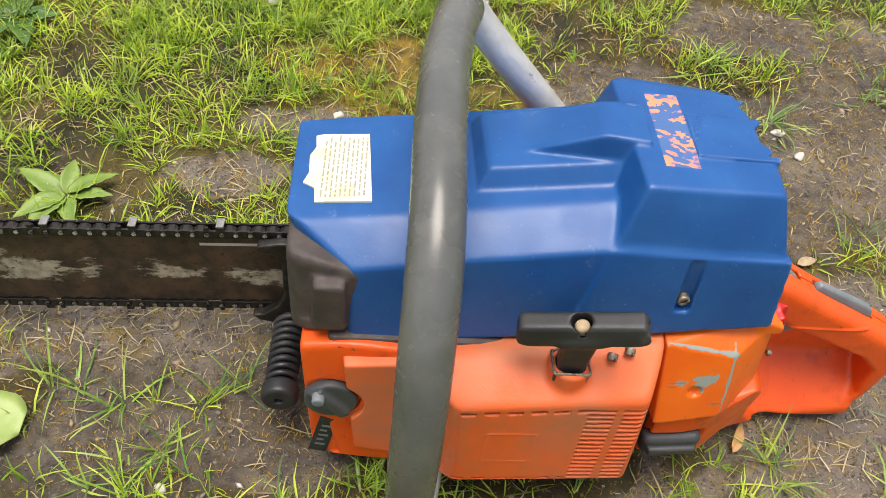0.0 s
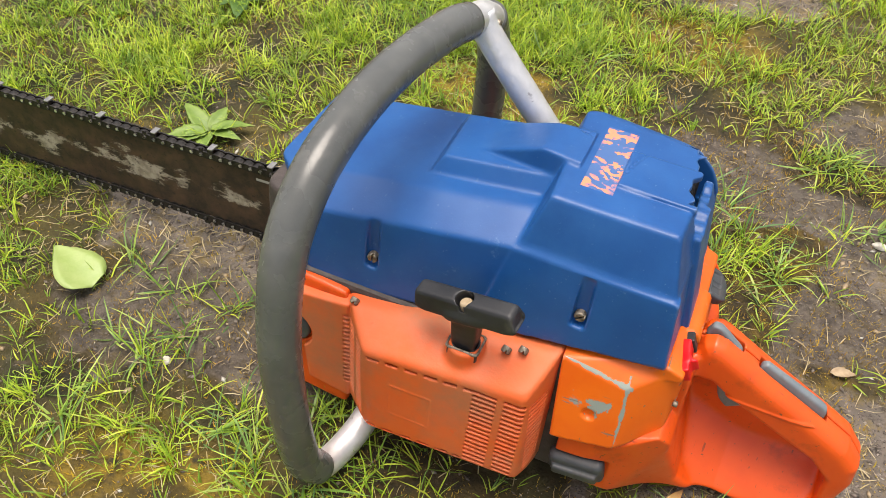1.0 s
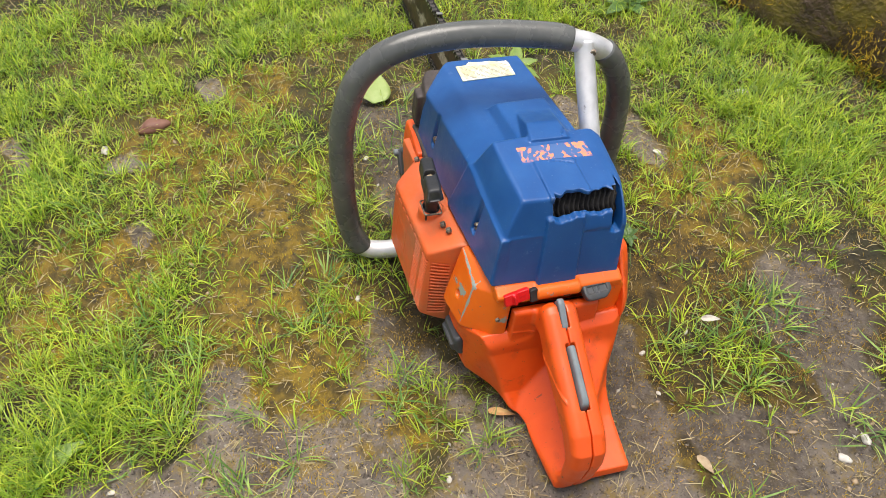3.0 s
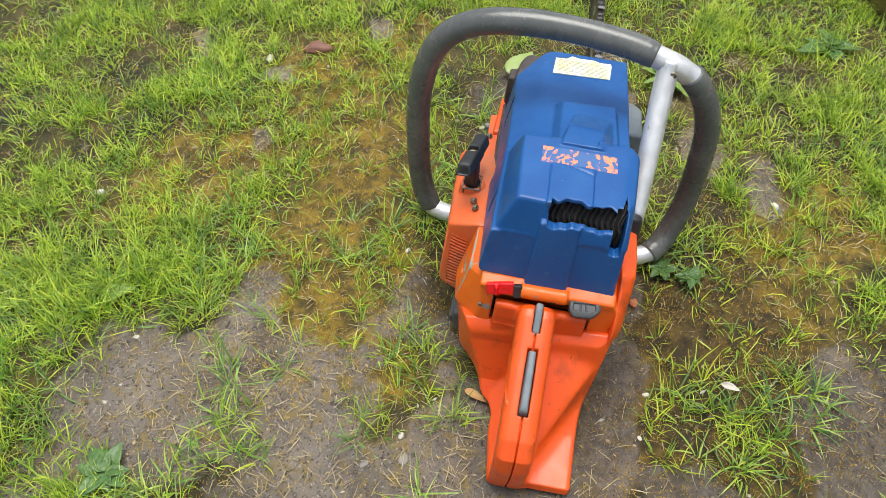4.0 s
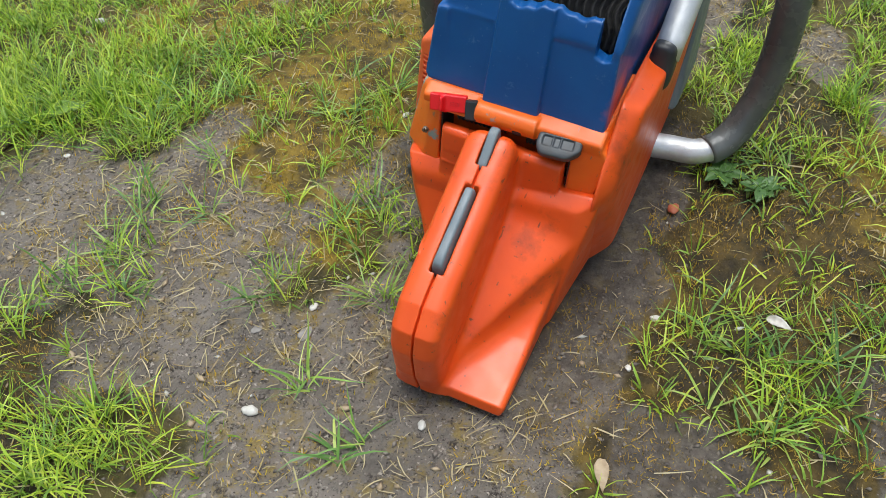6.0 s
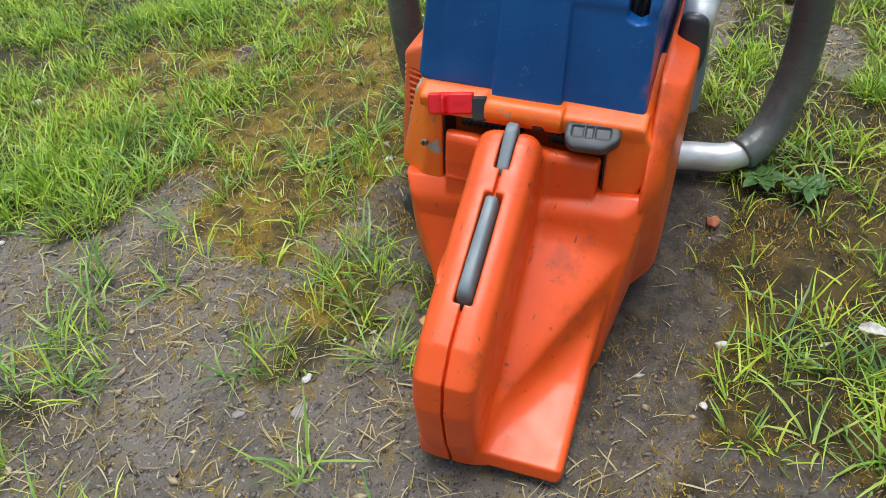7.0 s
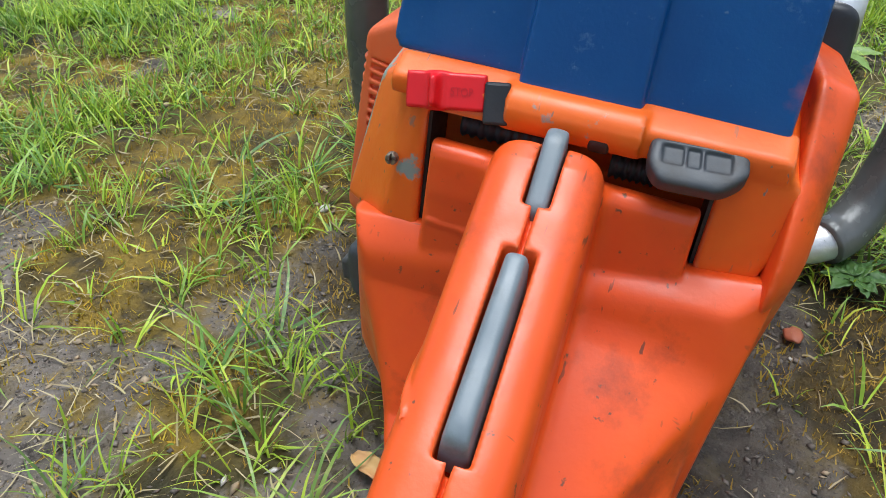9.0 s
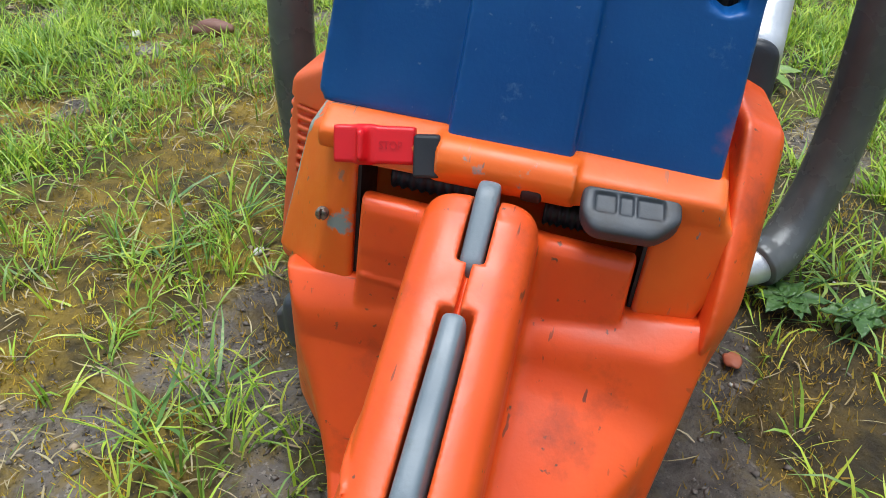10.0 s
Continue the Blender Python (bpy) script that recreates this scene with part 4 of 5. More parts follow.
metal_l = [(-.081, -.166, .012), (-.079, -.156, .002), (-.074, -.137, .0), (-.068, -.112, .006), (-.064, -.08, .018)]
metal_t = [(-.070, .044, .2905), (-.0675, .060, .2865), (-.066, .078, .281), (-.066, .096, .2705)]
metal_r = [(-.040, .116, .032), (-.033, .100, .028), (-.030, .078, .027), (-.02, .05, .03)]
handle = part("front_handle", as_mesh("front_handle", tube(bmesh.new(), glide(metal_t), .0118, 24), ALU, True), saw, "bare aluminium handle joint")
part("rubber_grip", as_mesh("rubber_grip", tube(bmesh.new(), glide(grip_l, 10), lambda t: .0138 - .0006 * (t < .02 or t > .98), 28), RUBBER, True), handle, "dark grey rubber sleeve, shiny with wear")
part("rubber_grip", as_mesh("rubber_grip", tube(bmesh.new(), glide(grip_r, 10), lambda t: .0136 - .0006 * (t < .02 or t > .98), 28), RUBBER, True), handle, "dark grey rubber sleeve with a brown tinge")
part("tube_end", as_mesh("tube_end", tube(bmesh.new(), glide(metal_l, 10), .0112, 24), ALU, True), handle, "bare scuffed aluminium tube")
part("tube_end", as_mesh("tube_end", tube(bmesh.new(), glide(metal_r, 10), .0112, 24), ALU, True), handle, "bare scuffed aluminium tube")
part("strut", as_mesh("strut", tube(bmesh.new(), glide([(-.0655, .068, .288), (-.055, .067, .2715), (-.01, .0655, .221), (.043, .063, .165)], 6), lambda t: .0108 - .0018 * max(0, t - .6), 24), ALU, True), handle, "slanting aluminium strut")
part("joint_screw", screw, handle, "", pose(-.053, .072, .281, 0, 40, 90))

# guide bar
BAR = Matrix.Translation((-.165, .022, .0765)) @ pose(0, 0, 0, 0, -3.2, 0)
LENGTH, HALF = .57, .0365
bm = bmesh.new()
outline = [(0.02, -HALF + .004), (0.02, HALF - .004), (0.0, HALF)] + [(-x, HALF) for x in (.1, .2, .3, .4)]
outline += [(-(LENGTH - HALF) - HALF * math.sin(math.pi * k / 24), HALF * math.cos(math.pi * k / 24)) for k in range(25)]
outline += [(-x, -HALF) for x in (.4, .3, .2, .1, 0.0)]
lo = [bm.verts.new((x, -.0024, z)) for x, z in outline]
hi = [bm.verts.new((x, .0024, z)) for x, z in outline]
bm.faces.new(lo)
bm.faces.new(hi[::-1])
for k in range(len(outline)):
    bm.faces.new((lo[k], lo[(k + 1) % len(outline)], hi[(k + 1) % len(outline)], hi[k]))
bar = part("guide_bar", as_mesh("guide_bar", bm, STEEL), saw, "dark rusty guide bar with worn pale patches", BAR)
part("nose_hole", sculpt("nose_hole", disc(0, 0, 0, .004, .0006, 1, 0), (-.004, -.001, -.004), (.004, .001, .004), .0005, CHROME), bar, "bright rivet", pose(-(LENGTH - .055), -.0026, .004))


def spike_field(x, y, z):
    f = profile([(-.172, .045), (-.172, .128), (-.182, .128), (-.198, .124), (-.1985, .119), (-.186, .116), (-.181, .106), (-.181, .070), (-.186, .058), (-.198, .047), (-.207, .046), (-.200, .040), (-.186, .037)], .008, .016, .001)
    return f(x, y, z + .012)


part("bumper_spike", sculpt("bumper_spike", spike_field, (-.21, .006, .020), (-.17, .018, .12), .0012, CHAIN), saw, "dark steel bumper spike")

# saw chain: alike links round the bar
chain = part("saw_chain", as_mesh("saw_chain", box_bm(-.001, .001, -.001, .001, -.001, .001), CHAIN), saw, "oily dark saw chain", BAR)


def strap(bm, length, height, y0, y1, dz):
    prof = [(length / 2 * math.cos(a) * 1.0, height / 2 * math.sin(a)) for a in (math.pi * k / 5 for k in range(10))]
    a = [bm.verts.new((x, y0, z + dz)) for x, z in prof]
    b = [bm.verts.new((x, y1, z + dz)) for x, z in prof]
    bm.faces.new(a)
    bm.faces.new(b[::-1])
    for k in range(10):
        bm.faces.new((a[k], a[(k + 1) % 10], b[(k + 1) % 10], b[k]))


def rivets(bm, half, y):
    for x in (-half, half):
        for s in (-1, 1):
            m = Matrix.Translation((x, s * y, 0)) @ Matrix.Rotation(math.pi / 2, 4, "X")
            bmesh.ops.create_cone(bm, cap_ends=True, segments=8, radius1=.0021, radius2=.0017, depth=.0014, matrix=m)


bm = bmesh.new()
strap(bm, .0165, .0075, -.0046, -.0032, 0)
strap(bm, .0165, .0075, .0032, .0046, 0)
strap(bm, .0115, .0085, -.0028, .0028, -.0015)
rivets(bm, .0051, .0049)
LINK = as_mesh("link", bm, CHAIN)
bm = bmesh.new()
strap(bm, .0165, .0075, -.0046, -.0032, 0)
strap(bm, .0165, .0075, .0032, .0046, 0)
rivets(bm, .0051, .0049)
for q in (box_bm(-.007, -.0035, -.0045, -.003, .002, .0065), box_bm(.002, .0075, -.0045, .0045, .0065, .0078), box_bm(.002, .0075, -.0045, -.0034, .002, .0068)):
    tmp = bpy.data.meshes.new("tooth")
    q.to_mesh(tmp)
    q.free()
    bm.from_mesh(tmp)
CUTTER = as_mesh("cutter", bm, CHAIN)
LINK.materials.append(CHROME)
for f in LINK.polygons:
    if abs(f.center.y) > .0053:
        f.material_index = 1
CUTTER.materials.append(surface_mat("worn_cutter_chrome", (0.40, 0.39, 0.37), (0.22, 0.21, 0.2), scale=200.0, rough=(0.25, 0.45), metal=0.7))
for f in CUTTER.polygons:
    if f.center.z > .0066:
        f.material_index = 1
step = .01035
total = 2 * (LENGTH - HALF) + math.pi * (HALF + .003)
s, k = 0.0, 0
while s < total:
    line = LENGTH - HALF
    r = HALF + .0032
    if s < line:
        x, z, turn = -s, r, 180
    elif s < line + math.pi * r:
        a = (s - line) / r
        x, z, turn = -line - r * math.sin(a), r * math.cos(a), 180 + math.degrees(a)
    else:
        x, z, turn = -line + (s - line - math.pi * r), -r, 360
    m = pose(x, 0, z) @ Matrix.Rotation(radians(0 if turn == 180 else -(turn - 180)), 4, "Y")
    part("cutter" if k % 6 == 0 else "link", CUTTER if k % 6 == 0 else LINK, chain, "bright cutter tooth" if k % 6 == 0 else "", m)
    s, k = s + step, k + 1


# ---- ground ----
def lattice(x, y, freq, seed):
    """Smooth random values over the plane, 0 to 1."""
    gx, gy = x * freq, y * freq
    ix, iy = np.floor(gx), np.floor(gy)
    fx, fy = gx - ix, gy - iy
    fx, fy = fx * fx * (3 - 2 * fx), fy * fy * (3 - 2 * fy)

    def h(a, b):
        v = np.sin(a * 127.1 + b * 311.7 + seed * 74.7) * 43758.5453
        return v - np.floor(v)
    return (h(ix, iy) * (1 - fx) + h(ix + 1, iy) * fx) * (1 - fy) + (h(ix, iy + 1) * (1 - fx) + h(ix + 1, iy + 1) * fx) * fy


def cloud(x, y, freq, seed):
    return (lattice(x, y, freq, seed) + .5 * lattice(x, y, freq * 2.1, seed + 1) + .25 * lattice(x, y, freq * 4.3, seed + 2)) / 1.75


def spots(x, y, some):
    """1 inside a set of ellipses (centre, half sizes, turn), fading to 0 at their rims."""
    out = np.zeros_like(x)
    x, y = x + .07 * (cloud(x, y, 8, 91) - .5), y + .07 * (cloud(x, y, 8, 95) - .5)
    x, y = x + .03 * (cloud(x, y, 30, 97) - .5), y + .03 * (cloud(x, y, 30, 99) - .5)
    for cx, cy, rx, ry, turn in some:
        c, s = math.cos(radians(turn)), math.sin(radians(turn))
        u, v = ((x - cx) * c + (y - cy) * s) / rx, (-(x - cx) * s + (y - cy) * c) / ry
        out = np.maximum(out, np.clip(1.6 - 1.1 * np.sqrt(u * u + v * v), 0, 1))
    return out


SOIL = [(.24, -.43, .11, .14, 20), (.22, -.27, .14, .13, 0), (.45, -.02, .24, .17, 0), (.40, .25, .12, .16, 0), (.16, .04, .20, .10, 0), (-.24, -.08, .14, .07, 15), (-.31, .0, .14, .05, 0),
        (-.33, -.45, .04, .02, 0), (-.19, -.45, .04, .02, 30), (-.25, .15, .05, .02, 0), (-.17, .24, .06, .025, 20), (.10, .66, .10, .035, 22), (-.46, -.35, .03, .02, 0), (.33, .45, .1, .05, 0), (.30, .19, .10, .10, 0), (.13, -.17, .07, .06, 0), (.06, -.20, .08, .05, 0), (.44, .30, .16, .14, 0), (.20, .30, .10, .06, 0), (-.40, -.62, .04, .02, 0), (.10, -.36, .08, .05, 0), (.28, -.12, .12, .10, 0), (.14, .06, .14, .05, 0)]
MOSS = [(0, -.30, .09, .13, 0), (-.11, -.5, .11, .10, 0), (-.33, -.37, .12, .09, 20), (-.13, .30, .09, .08, 0), (.08, .12, .12, .03, 0), (.02, .21, .13, .07, 0), (-.20, -.30, .10, .09, 0), (.04, -.2, .06, .05, 0), (-.45, -.27, .08, .06, 0), (-.17, .33, .07, .05, 0), (.05, .52, .10, .06, 0), (.17, .095, .09, .03, 10), (.27, .13, .08, .04, 0), (.22, .21, .07, .04, 0), (.10, -.24, .06, .05, 0), (.09, -.27, .06, .09, 20), (.15, -.20, .06, .05, 0), (.16, -.30, .05, .05, 0)]
CLUMPS = [(.045, -.44, .115, .10, 0), (.125, -.60, .08, .08, 0), (-.27, -.52, .08, .06, 0), (.135, -.165, .05, .03, 0), (.16, .18, .09, .075, 0), (.27, -.335, .06, .05, 0), (-.03, -.25, .06, .05, 0), (-.29, -.11, .07, .05, 0), (-.05, .125, .07, .05, 0),
          (.42, -.40, .12, .10, 0), (.30, -.58, .14, .06, 0), (.40, -.24, .05, .04, 0), (.28, .36, .06, .04, 0), (.36, .12, .03, .03, 0), (-.2, .45, .2, .1, 0), (-.12, -.17, .10, .05, 0), (.20, -.36, .035, .03, 0), (.26, -.02, .012, .02, 0), (.20, -.11, .03, .02, 0), (.23, -.20, .025, .02, 0)]


def bare_at(x, y):
    b = spots(x, y, SOIL) + 1.0 * (cloud(x, y, 13, 3) - .5) - .35 * spots(x, y, CLUMPS) - .5 * spots(x, y, MOSS)
    return np.clip(b * 1.4, 0, 1)


def moss_at(x, y):
    return np.clip(spots(x, y, MOSS) + .9 * (cloud(x, y, 7, 11) - .5), 0, 1)


# ellipses of darker ground, with browner moss and fewer straws
DARK_GROUND = [(.13, .06, .16, .045, 0), (.02, .15, .16, .08, 0), (.14, .19, .16, .11, 0), (.30, .16, .12, .06, 0), (.04, .03, .16, .05, 0), (-.28, -.10, .15, .07, 15), (-.03, -.14, .12, .05, 0), (.30, .36, .22, .12, 0), (.42, -.36, .10, .08, 0)]


def dark_ground_at(x, y):
    return np.clip(spots(x, y, DARK_GROUND) + .4 * (cloud(x, y, 12, 121) - .5), 0, 1)


def rise(x, y):
    b = bare_at(x, y)
    return -.004 + .010 * (cloud(x, y, 11, 5) - .5) + .004 * (cloud(x, y, 45, 8) - .5) * b + (1 - b) * .006 * (cloud(x, y, 30, 9) - .3) + .0055 * (cloud(x, y, 75, 15) - .5)


fine = np.linspace(-.95, .95, 540)
outer = .95 + np.cumsum(.006 * 1.17 ** np.arange(1, 62))
axis_ = np.concatenate([-outer[::-1], fine, outer])
gx, gy = np.meshgrid(axis_, axis_, indexing="ij")
gz = rise(gx, gy)
n_ = len(axis_)
ids = np.arange(n_ * n_).reshape(n_, n_)
quads = np.stack([ids[:-1, :-1], ids[1:, :-1], ids[1:, 1:], ids[:-1, 1:]], -1).reshape(-1, 4)


def mesh_of(name, verts, faces, material, smooth=True):
    """A mesh from arrays; faces all have the same number of corners."""
    me = bpy.data.meshes.new(name)
    me.vertices.add(len(verts))
    me.vertices.foreach_set("co", np.asarray(verts, np.float32).ravel())
    k = faces.shape[1]
    me.loops.add(faces.size)
    me.loops.foreach_set("vertex_index", faces.astype(np.int32).ravel())
    me.polygons.add(len(faces))
    me.polygons.foreach_set("loop_start", np.arange(0, faces.size, k, dtype=np.int32))
    me.update(calc_edges=True)
    me.materials.append(material)
    return smooth_faces(me) if smooth else me


me = mesh_of("ground", np.stack([gx, gy, gz], -1).reshape(-1, 3), quads, GROUND)
att = me.attributes.new("bare", "FLOAT", "POINT")
att.data.foreach_set("value", bare_at(gx, gy).astype(np.float32).ravel())
att = me.attributes.new("moss", "FLOAT", "POINT")
att.data.foreach_set("value", moss_at(gx, gy).astype(np.float32).ravel())
att = me.attributes.new("dark_ground", "FLOAT", "POINT")
att.data.foreach_set("value", dark_ground_at(gx, gy).astype(np.float32).ravel())
tagged(new("ground", me), "bare trampled soil with moss and patchy lawn", "ground", kind="structure")

R = np.random.RandomState(7)
IN_SAW = [(.0, -.025, .16, .085, 0), (.21, -.02, .075, .05, 0)]


def clear_of_saw(x, y):
    return spots(x, y, IN_SAW) < .5


def strips(name, x, y, length, width, lean, turn, curl, material, label, z=None, levels=4):
    """Blades that rise from the ground, bend over and taper to a point: one joined mesh."""
    n = len(x)
    z0 = rise(x, y) - .002 if z is None else z
    t = np.linspace(0, 1, levels + 1)
    ang = lean[:, None] + curl[:, None] * t[None, :]
    seg = length[:, None] / levels
    hor = np.concatenate([np.zeros((n, 1)), np.cumsum(np.sin(ang[:, :-1]) * seg, 1)], 1)
    ver = np.concatenate([np.zeros((n, 1)), np.cumsum(np.cos(ang[:, :-1]) * seg, 1)], 1)
    ver = np.maximum(ver, .0015 + 0 * ver) * (t > 0) + 0
    swing = turn[:, None] + .5 * (R.rand(n)[:, None] - .5) * t[None, :] ** 2
    cx, cy, cz = x[:, None] + hor * np.cos(swing), y[:, None] + hor * np.sin(swing), z0[:, None] + ver
    w = width[:, None] * np.array({4: [.75, 1.0, .9, .6, .08], 3: [.8, 1.0, .72, .08]}.get(levels, [1.0, .55, .1]))[None, :] / 2
    sx, sy = -np.sin(swing) * w, np.cos(swing) * w
    tilt = (R.rand(n)[:, None] - .5) * w * 1.2
    a = np.stack([cx + sx, cy + sy, cz + tilt], -1)
    b = np.stack([cx - sx, cy - sy, cz - tilt], -1)
    verts = np.stack([a, b], 2).reshape(n, -1, 3)
    base = (np.arange(n) * (2 * (levels + 1)))[:, None, None]
    k = np.arange(levels)[None, :, None] * 2
    faces = (base + k + np.array([0, 1, 3, 2])[None, None, :]).reshape(-1, 4)
    ob = new(name, mesh_of(name, verts.reshape(-1, 3), faces, material))
    return tagged(ob, label, "grass", kind="stuff")


def scatter(n, x0=-.95, x1=.75, y0=-.95, y1=.95):
    return R.uniform(x0, x1, n), R.uniform(y0, y1, n)


def tufted(cx, cy, count, spread):
    """Blade roots and headings round tuft centres: the outer blades lean outwards."""
    k = np.repeat(np.arange(len(cx)), count)
    a, r = R.uniform(0, 6.283, len(k)), spread * np.sqrt(R.rand(len(k)))
    return k, cx[k] + r * np.cos(a), cy[k] + r * np.sin(a), a + R.normal(0, .7, len(k))


# lawn: small tufts of fine upright blades, thin over soil and moss
x, y = scatter(50000)
thick = spots(x, y, CLUMPS)
dens = (1 - bare_at(x, y)) ** 1.5 * (1 - .70 * moss_at(x, y)) * (.22 + 1.1 * np.clip((cloud(x, y, 14, 21) - .36) * 2.6, 0, 1)) + .24 * thick * (cloud(x, y, 25, 4) > .42)
dens = dens * (1 - .55 * dark_ground_at(x, y))
away = np.clip((np.hypot(x - .1, y) - .38) / .3, 0, 1)
keep = (R.rand(len(x)) < dens * (.60 + .40 * away)) & clear_of_saw(x, y)
x, y, thick = x[keep], y[keep], thick[keep]
size = R.uniform(.65, 1.25, len(x)) * (1 + .35 * thick) * (.75 + .6 * cloud(x, y, 7, 25))
k, x, y, turn = tufted(x, y, R.randint(4, 13, len(x)), .0055)
keep = clear_of_saw(x, y)
k, x, y, turn = k[keep], x[keep], y[keep], turn[keep]
n = len(x)
strips("lawn_grass", x, y, R.uniform(.011, .034, n) * size[k], R.uniform(.0007, .0017, n), R.uniform(.15, 1.05, n), turn + .8 * (cloud(x, y, 10, 31) - .5), R.uniform(.2, 1.5, n), GRASS, "patchy yellow-green lawn grass on soil", levels=3)

# the lawn goes on around, thinning out with distance
x, y = scatter(300000, -2.2, 2.0, -2.2, 2.2)
edge_ = np.maximum(np.abs(x + .1) - .85, np.abs(y) - .95)
keep = (edge_ > 0) & (R.rand(len(x)) < np.exp(-edge_ * 1.8) * np.clip((cloud(x, y, 9, 23) - .25) * 2.5, 0, 1))
x, y = x[keep], y[keep]
n = len(x)
strips("lawn_grass", x, y, R.uniform(.015, .045, n), R.uniform(.0012, .0032, n), R.uniform(.45, 1.3, n), R.uniform(0, 6.283, n), R.uniform(.3, 1.3, n), GRASS, "yellow-green lawn grass further off")

# spidery tufts with long blades
tx, ty, tl, tt = [], [], [], []
for cx, cy, rx, ry, _ in CLUMPS + [(-.30, -.20, .03, .03, 0), (-.22, -.06, .03, .02, 0), (-.36, -.06, .03, .02, 0), (.10, -.35, .02, .02, 0), (.17, -.30, .015, .015, 0), (.30, -.12, .02, .015, 0), (.14, .25, .05, .05, 0), (.45, .35, .04, .04, 0), (.33, -.07, .02, .02, 0), (.30, .30, .04, .04, 0)]:
    for _ in range(int(2 + 1900 * rx * ry)):
        a, r = R.uniform(0, 6.283), math.sqrt(R.rand())
        bx, by = cx + rx * .85 * r * math.cos(a), cy + ry * .85 * r * math.sin(a)
        for _ in range(R.randint(5, 13)):
            tx.append(bx + R.normal(0, .003)), ty.append(by + R.normal(0, .003)), tl.append(R.uniform(.018, .058)), tt.append(R.uniform(0, 6.283))
x, y, tl, tt = map(np.array, (tx, ty, tl, tt))
keep = clear_of_saw(x, y)
x, y, tl, tt = x[keep], y[keep], tl[keep], tt[keep]
n = len(x)
strips("grass_tufts", x, y, tl, R.uniform(.0009, .0022, n), R.uniform(.35, 1.40, n), tt, R.uniform(.2, 1.2, n), TUFTS, "loose blue-green grass tufts")

# dry straws lying about
x, y = scatter(90000)
keep = (R.rand(len(x)) < (.18 + .22 * (cloud(x, y, 8, 51) > .5) + .12 * bare_at(x, y)) * (1 - .7 * dark_ground_at(x, y))) & clear_of_saw(x, y)
x, y = x[keep], y[keep]
n = len(x)
strips("dry_straws", x, y, R.uniform(.005, .032, n) * R.uniform(.4, 1, n), R.uniform(.0004, .0011, n), R.uniform(1.2, 1.6, n), R.uniform(0, 6.283, n), R.uniform(-.25, .25, n), STRAW, "pale dry straws on the soil", z=rise(x, y) + .001, levels=3)

# moss: short pointed tips in dense cushions, brown where the ground is drawn darker
x, y = scatter(560000)
dens = moss_at(x, y) * (1 - .40 * bare_at(x, y)) * np.clip((cloud(x, y, 26, 61) - .32) * 5, 0, 1) * np.clip((cloud(x, y, 70, 63) - .3) * 4, 0, 1) + .08 * (1 - bare_at(x, y)) + .45 * (cloud(x, y, 20, 67) > .48) * (cloud(x, y, 60, 69) > .5)
darkness = dark_ground_at(x, y)
dens = dens + .75 * darkness * np.clip((cloud(x, y, 34, 71) - .38) * 6, 0, 1)
keep = (R.rand(len(x)) < dens * .85) & clear_of_saw(x, y)
x, y, darkness = x[keep], y[keep], darkness[keep]
brown = darkness + .5 * (R.rand(len(x)) - .5) > .35
for pick, material, label in ((~brown, MOSSM, "orange-brown and olive moss cushions"), (brown, BROWNMOSS, "dark brown moss cushions")):
    n = int(pick.sum())
    strips("moss", x[pick], y[pick], R.uniform(.003, .009, n), R.uniform(.0008, .0017, n), R.uniform(.2, 1.35, n), R.uniform(0, 6.283, n), R.uniform(-.5, .5, n), material, label, levels=2)

# crumbs of soil, grit and wood chips, too many to count
def crumbs(name, n, size, material, label, where):
    x, y = scatter(n)
    keep = (R.rand(n) < where(x, y)) & clear_of_saw(x, y)
    x, y = x[keep], y[keep]
    n = len(x)
    base = np.array([(1, 0, 0), (0, 1, 0), (-1, 0, 0), (0, -1, 0), (0, 0, .7), (0, 0, -.7)], float)
    tri = np.array([(0, 1, 4), (1, 2, 4), (2, 3, 4), (3, 0, 4), (1, 0, 5), (2, 1, 5), (3, 2, 5), (0, 3, 5)])
    s = size[0] + (size[1] - size[0]) * R.rand(n) ** 3
    a = R.uniform(0, 6.283, n)
    v = base[None] * (1 + .5 * (R.rand(n, 6, 1) - .5)) * s[:, None, None] * np.stack([R.uniform(.7, 1.9, n), R.uniform(.5, 1.0, n), R.uniform(.3, .8, n)], -1)[:, None, :]
    c, q = np.cos(a)[:, None], np.sin(a)[:, None]
    v = np.stack([v[..., 0] * c - v[..., 1] * q, v[..., 0] * q + v[..., 1] * c, v[..., 2]], -1) + np.stack([x, y, rise(x, y) + s * .2], -1)[:, None, :]
    ob = new(name, mesh_of(name, v.reshape(-1, 3), (tri[None] + 6 * np.arange(n)[:, None, None]).reshape(-1, 3), material, False))
    tagged(ob, label, "litter", kind="stuff")


crumbs("soil_crumbs", 90000, (.0006, .0024), surface_mat("soil_crumb", (0.10, 0.082, 0.066), (0.23, 0.195, 0.16), scale=150.0, rough=(.8, .95)), "crumbs of grey-brown soil", lambda x, y: .15 + .8 * bare_at(x, y))
crumbs("wood_chips", 6500, (.0008, .0042), CHIP, "small pale wood chips on the soil", lambda x, y: .25 + .6 * bare_at(x, y))
crumbs("grit", 1500, (.0008, .0035), WHITE, "white grit on the soil", lambda x, y: .2 + .5 * bare_at(x, y))


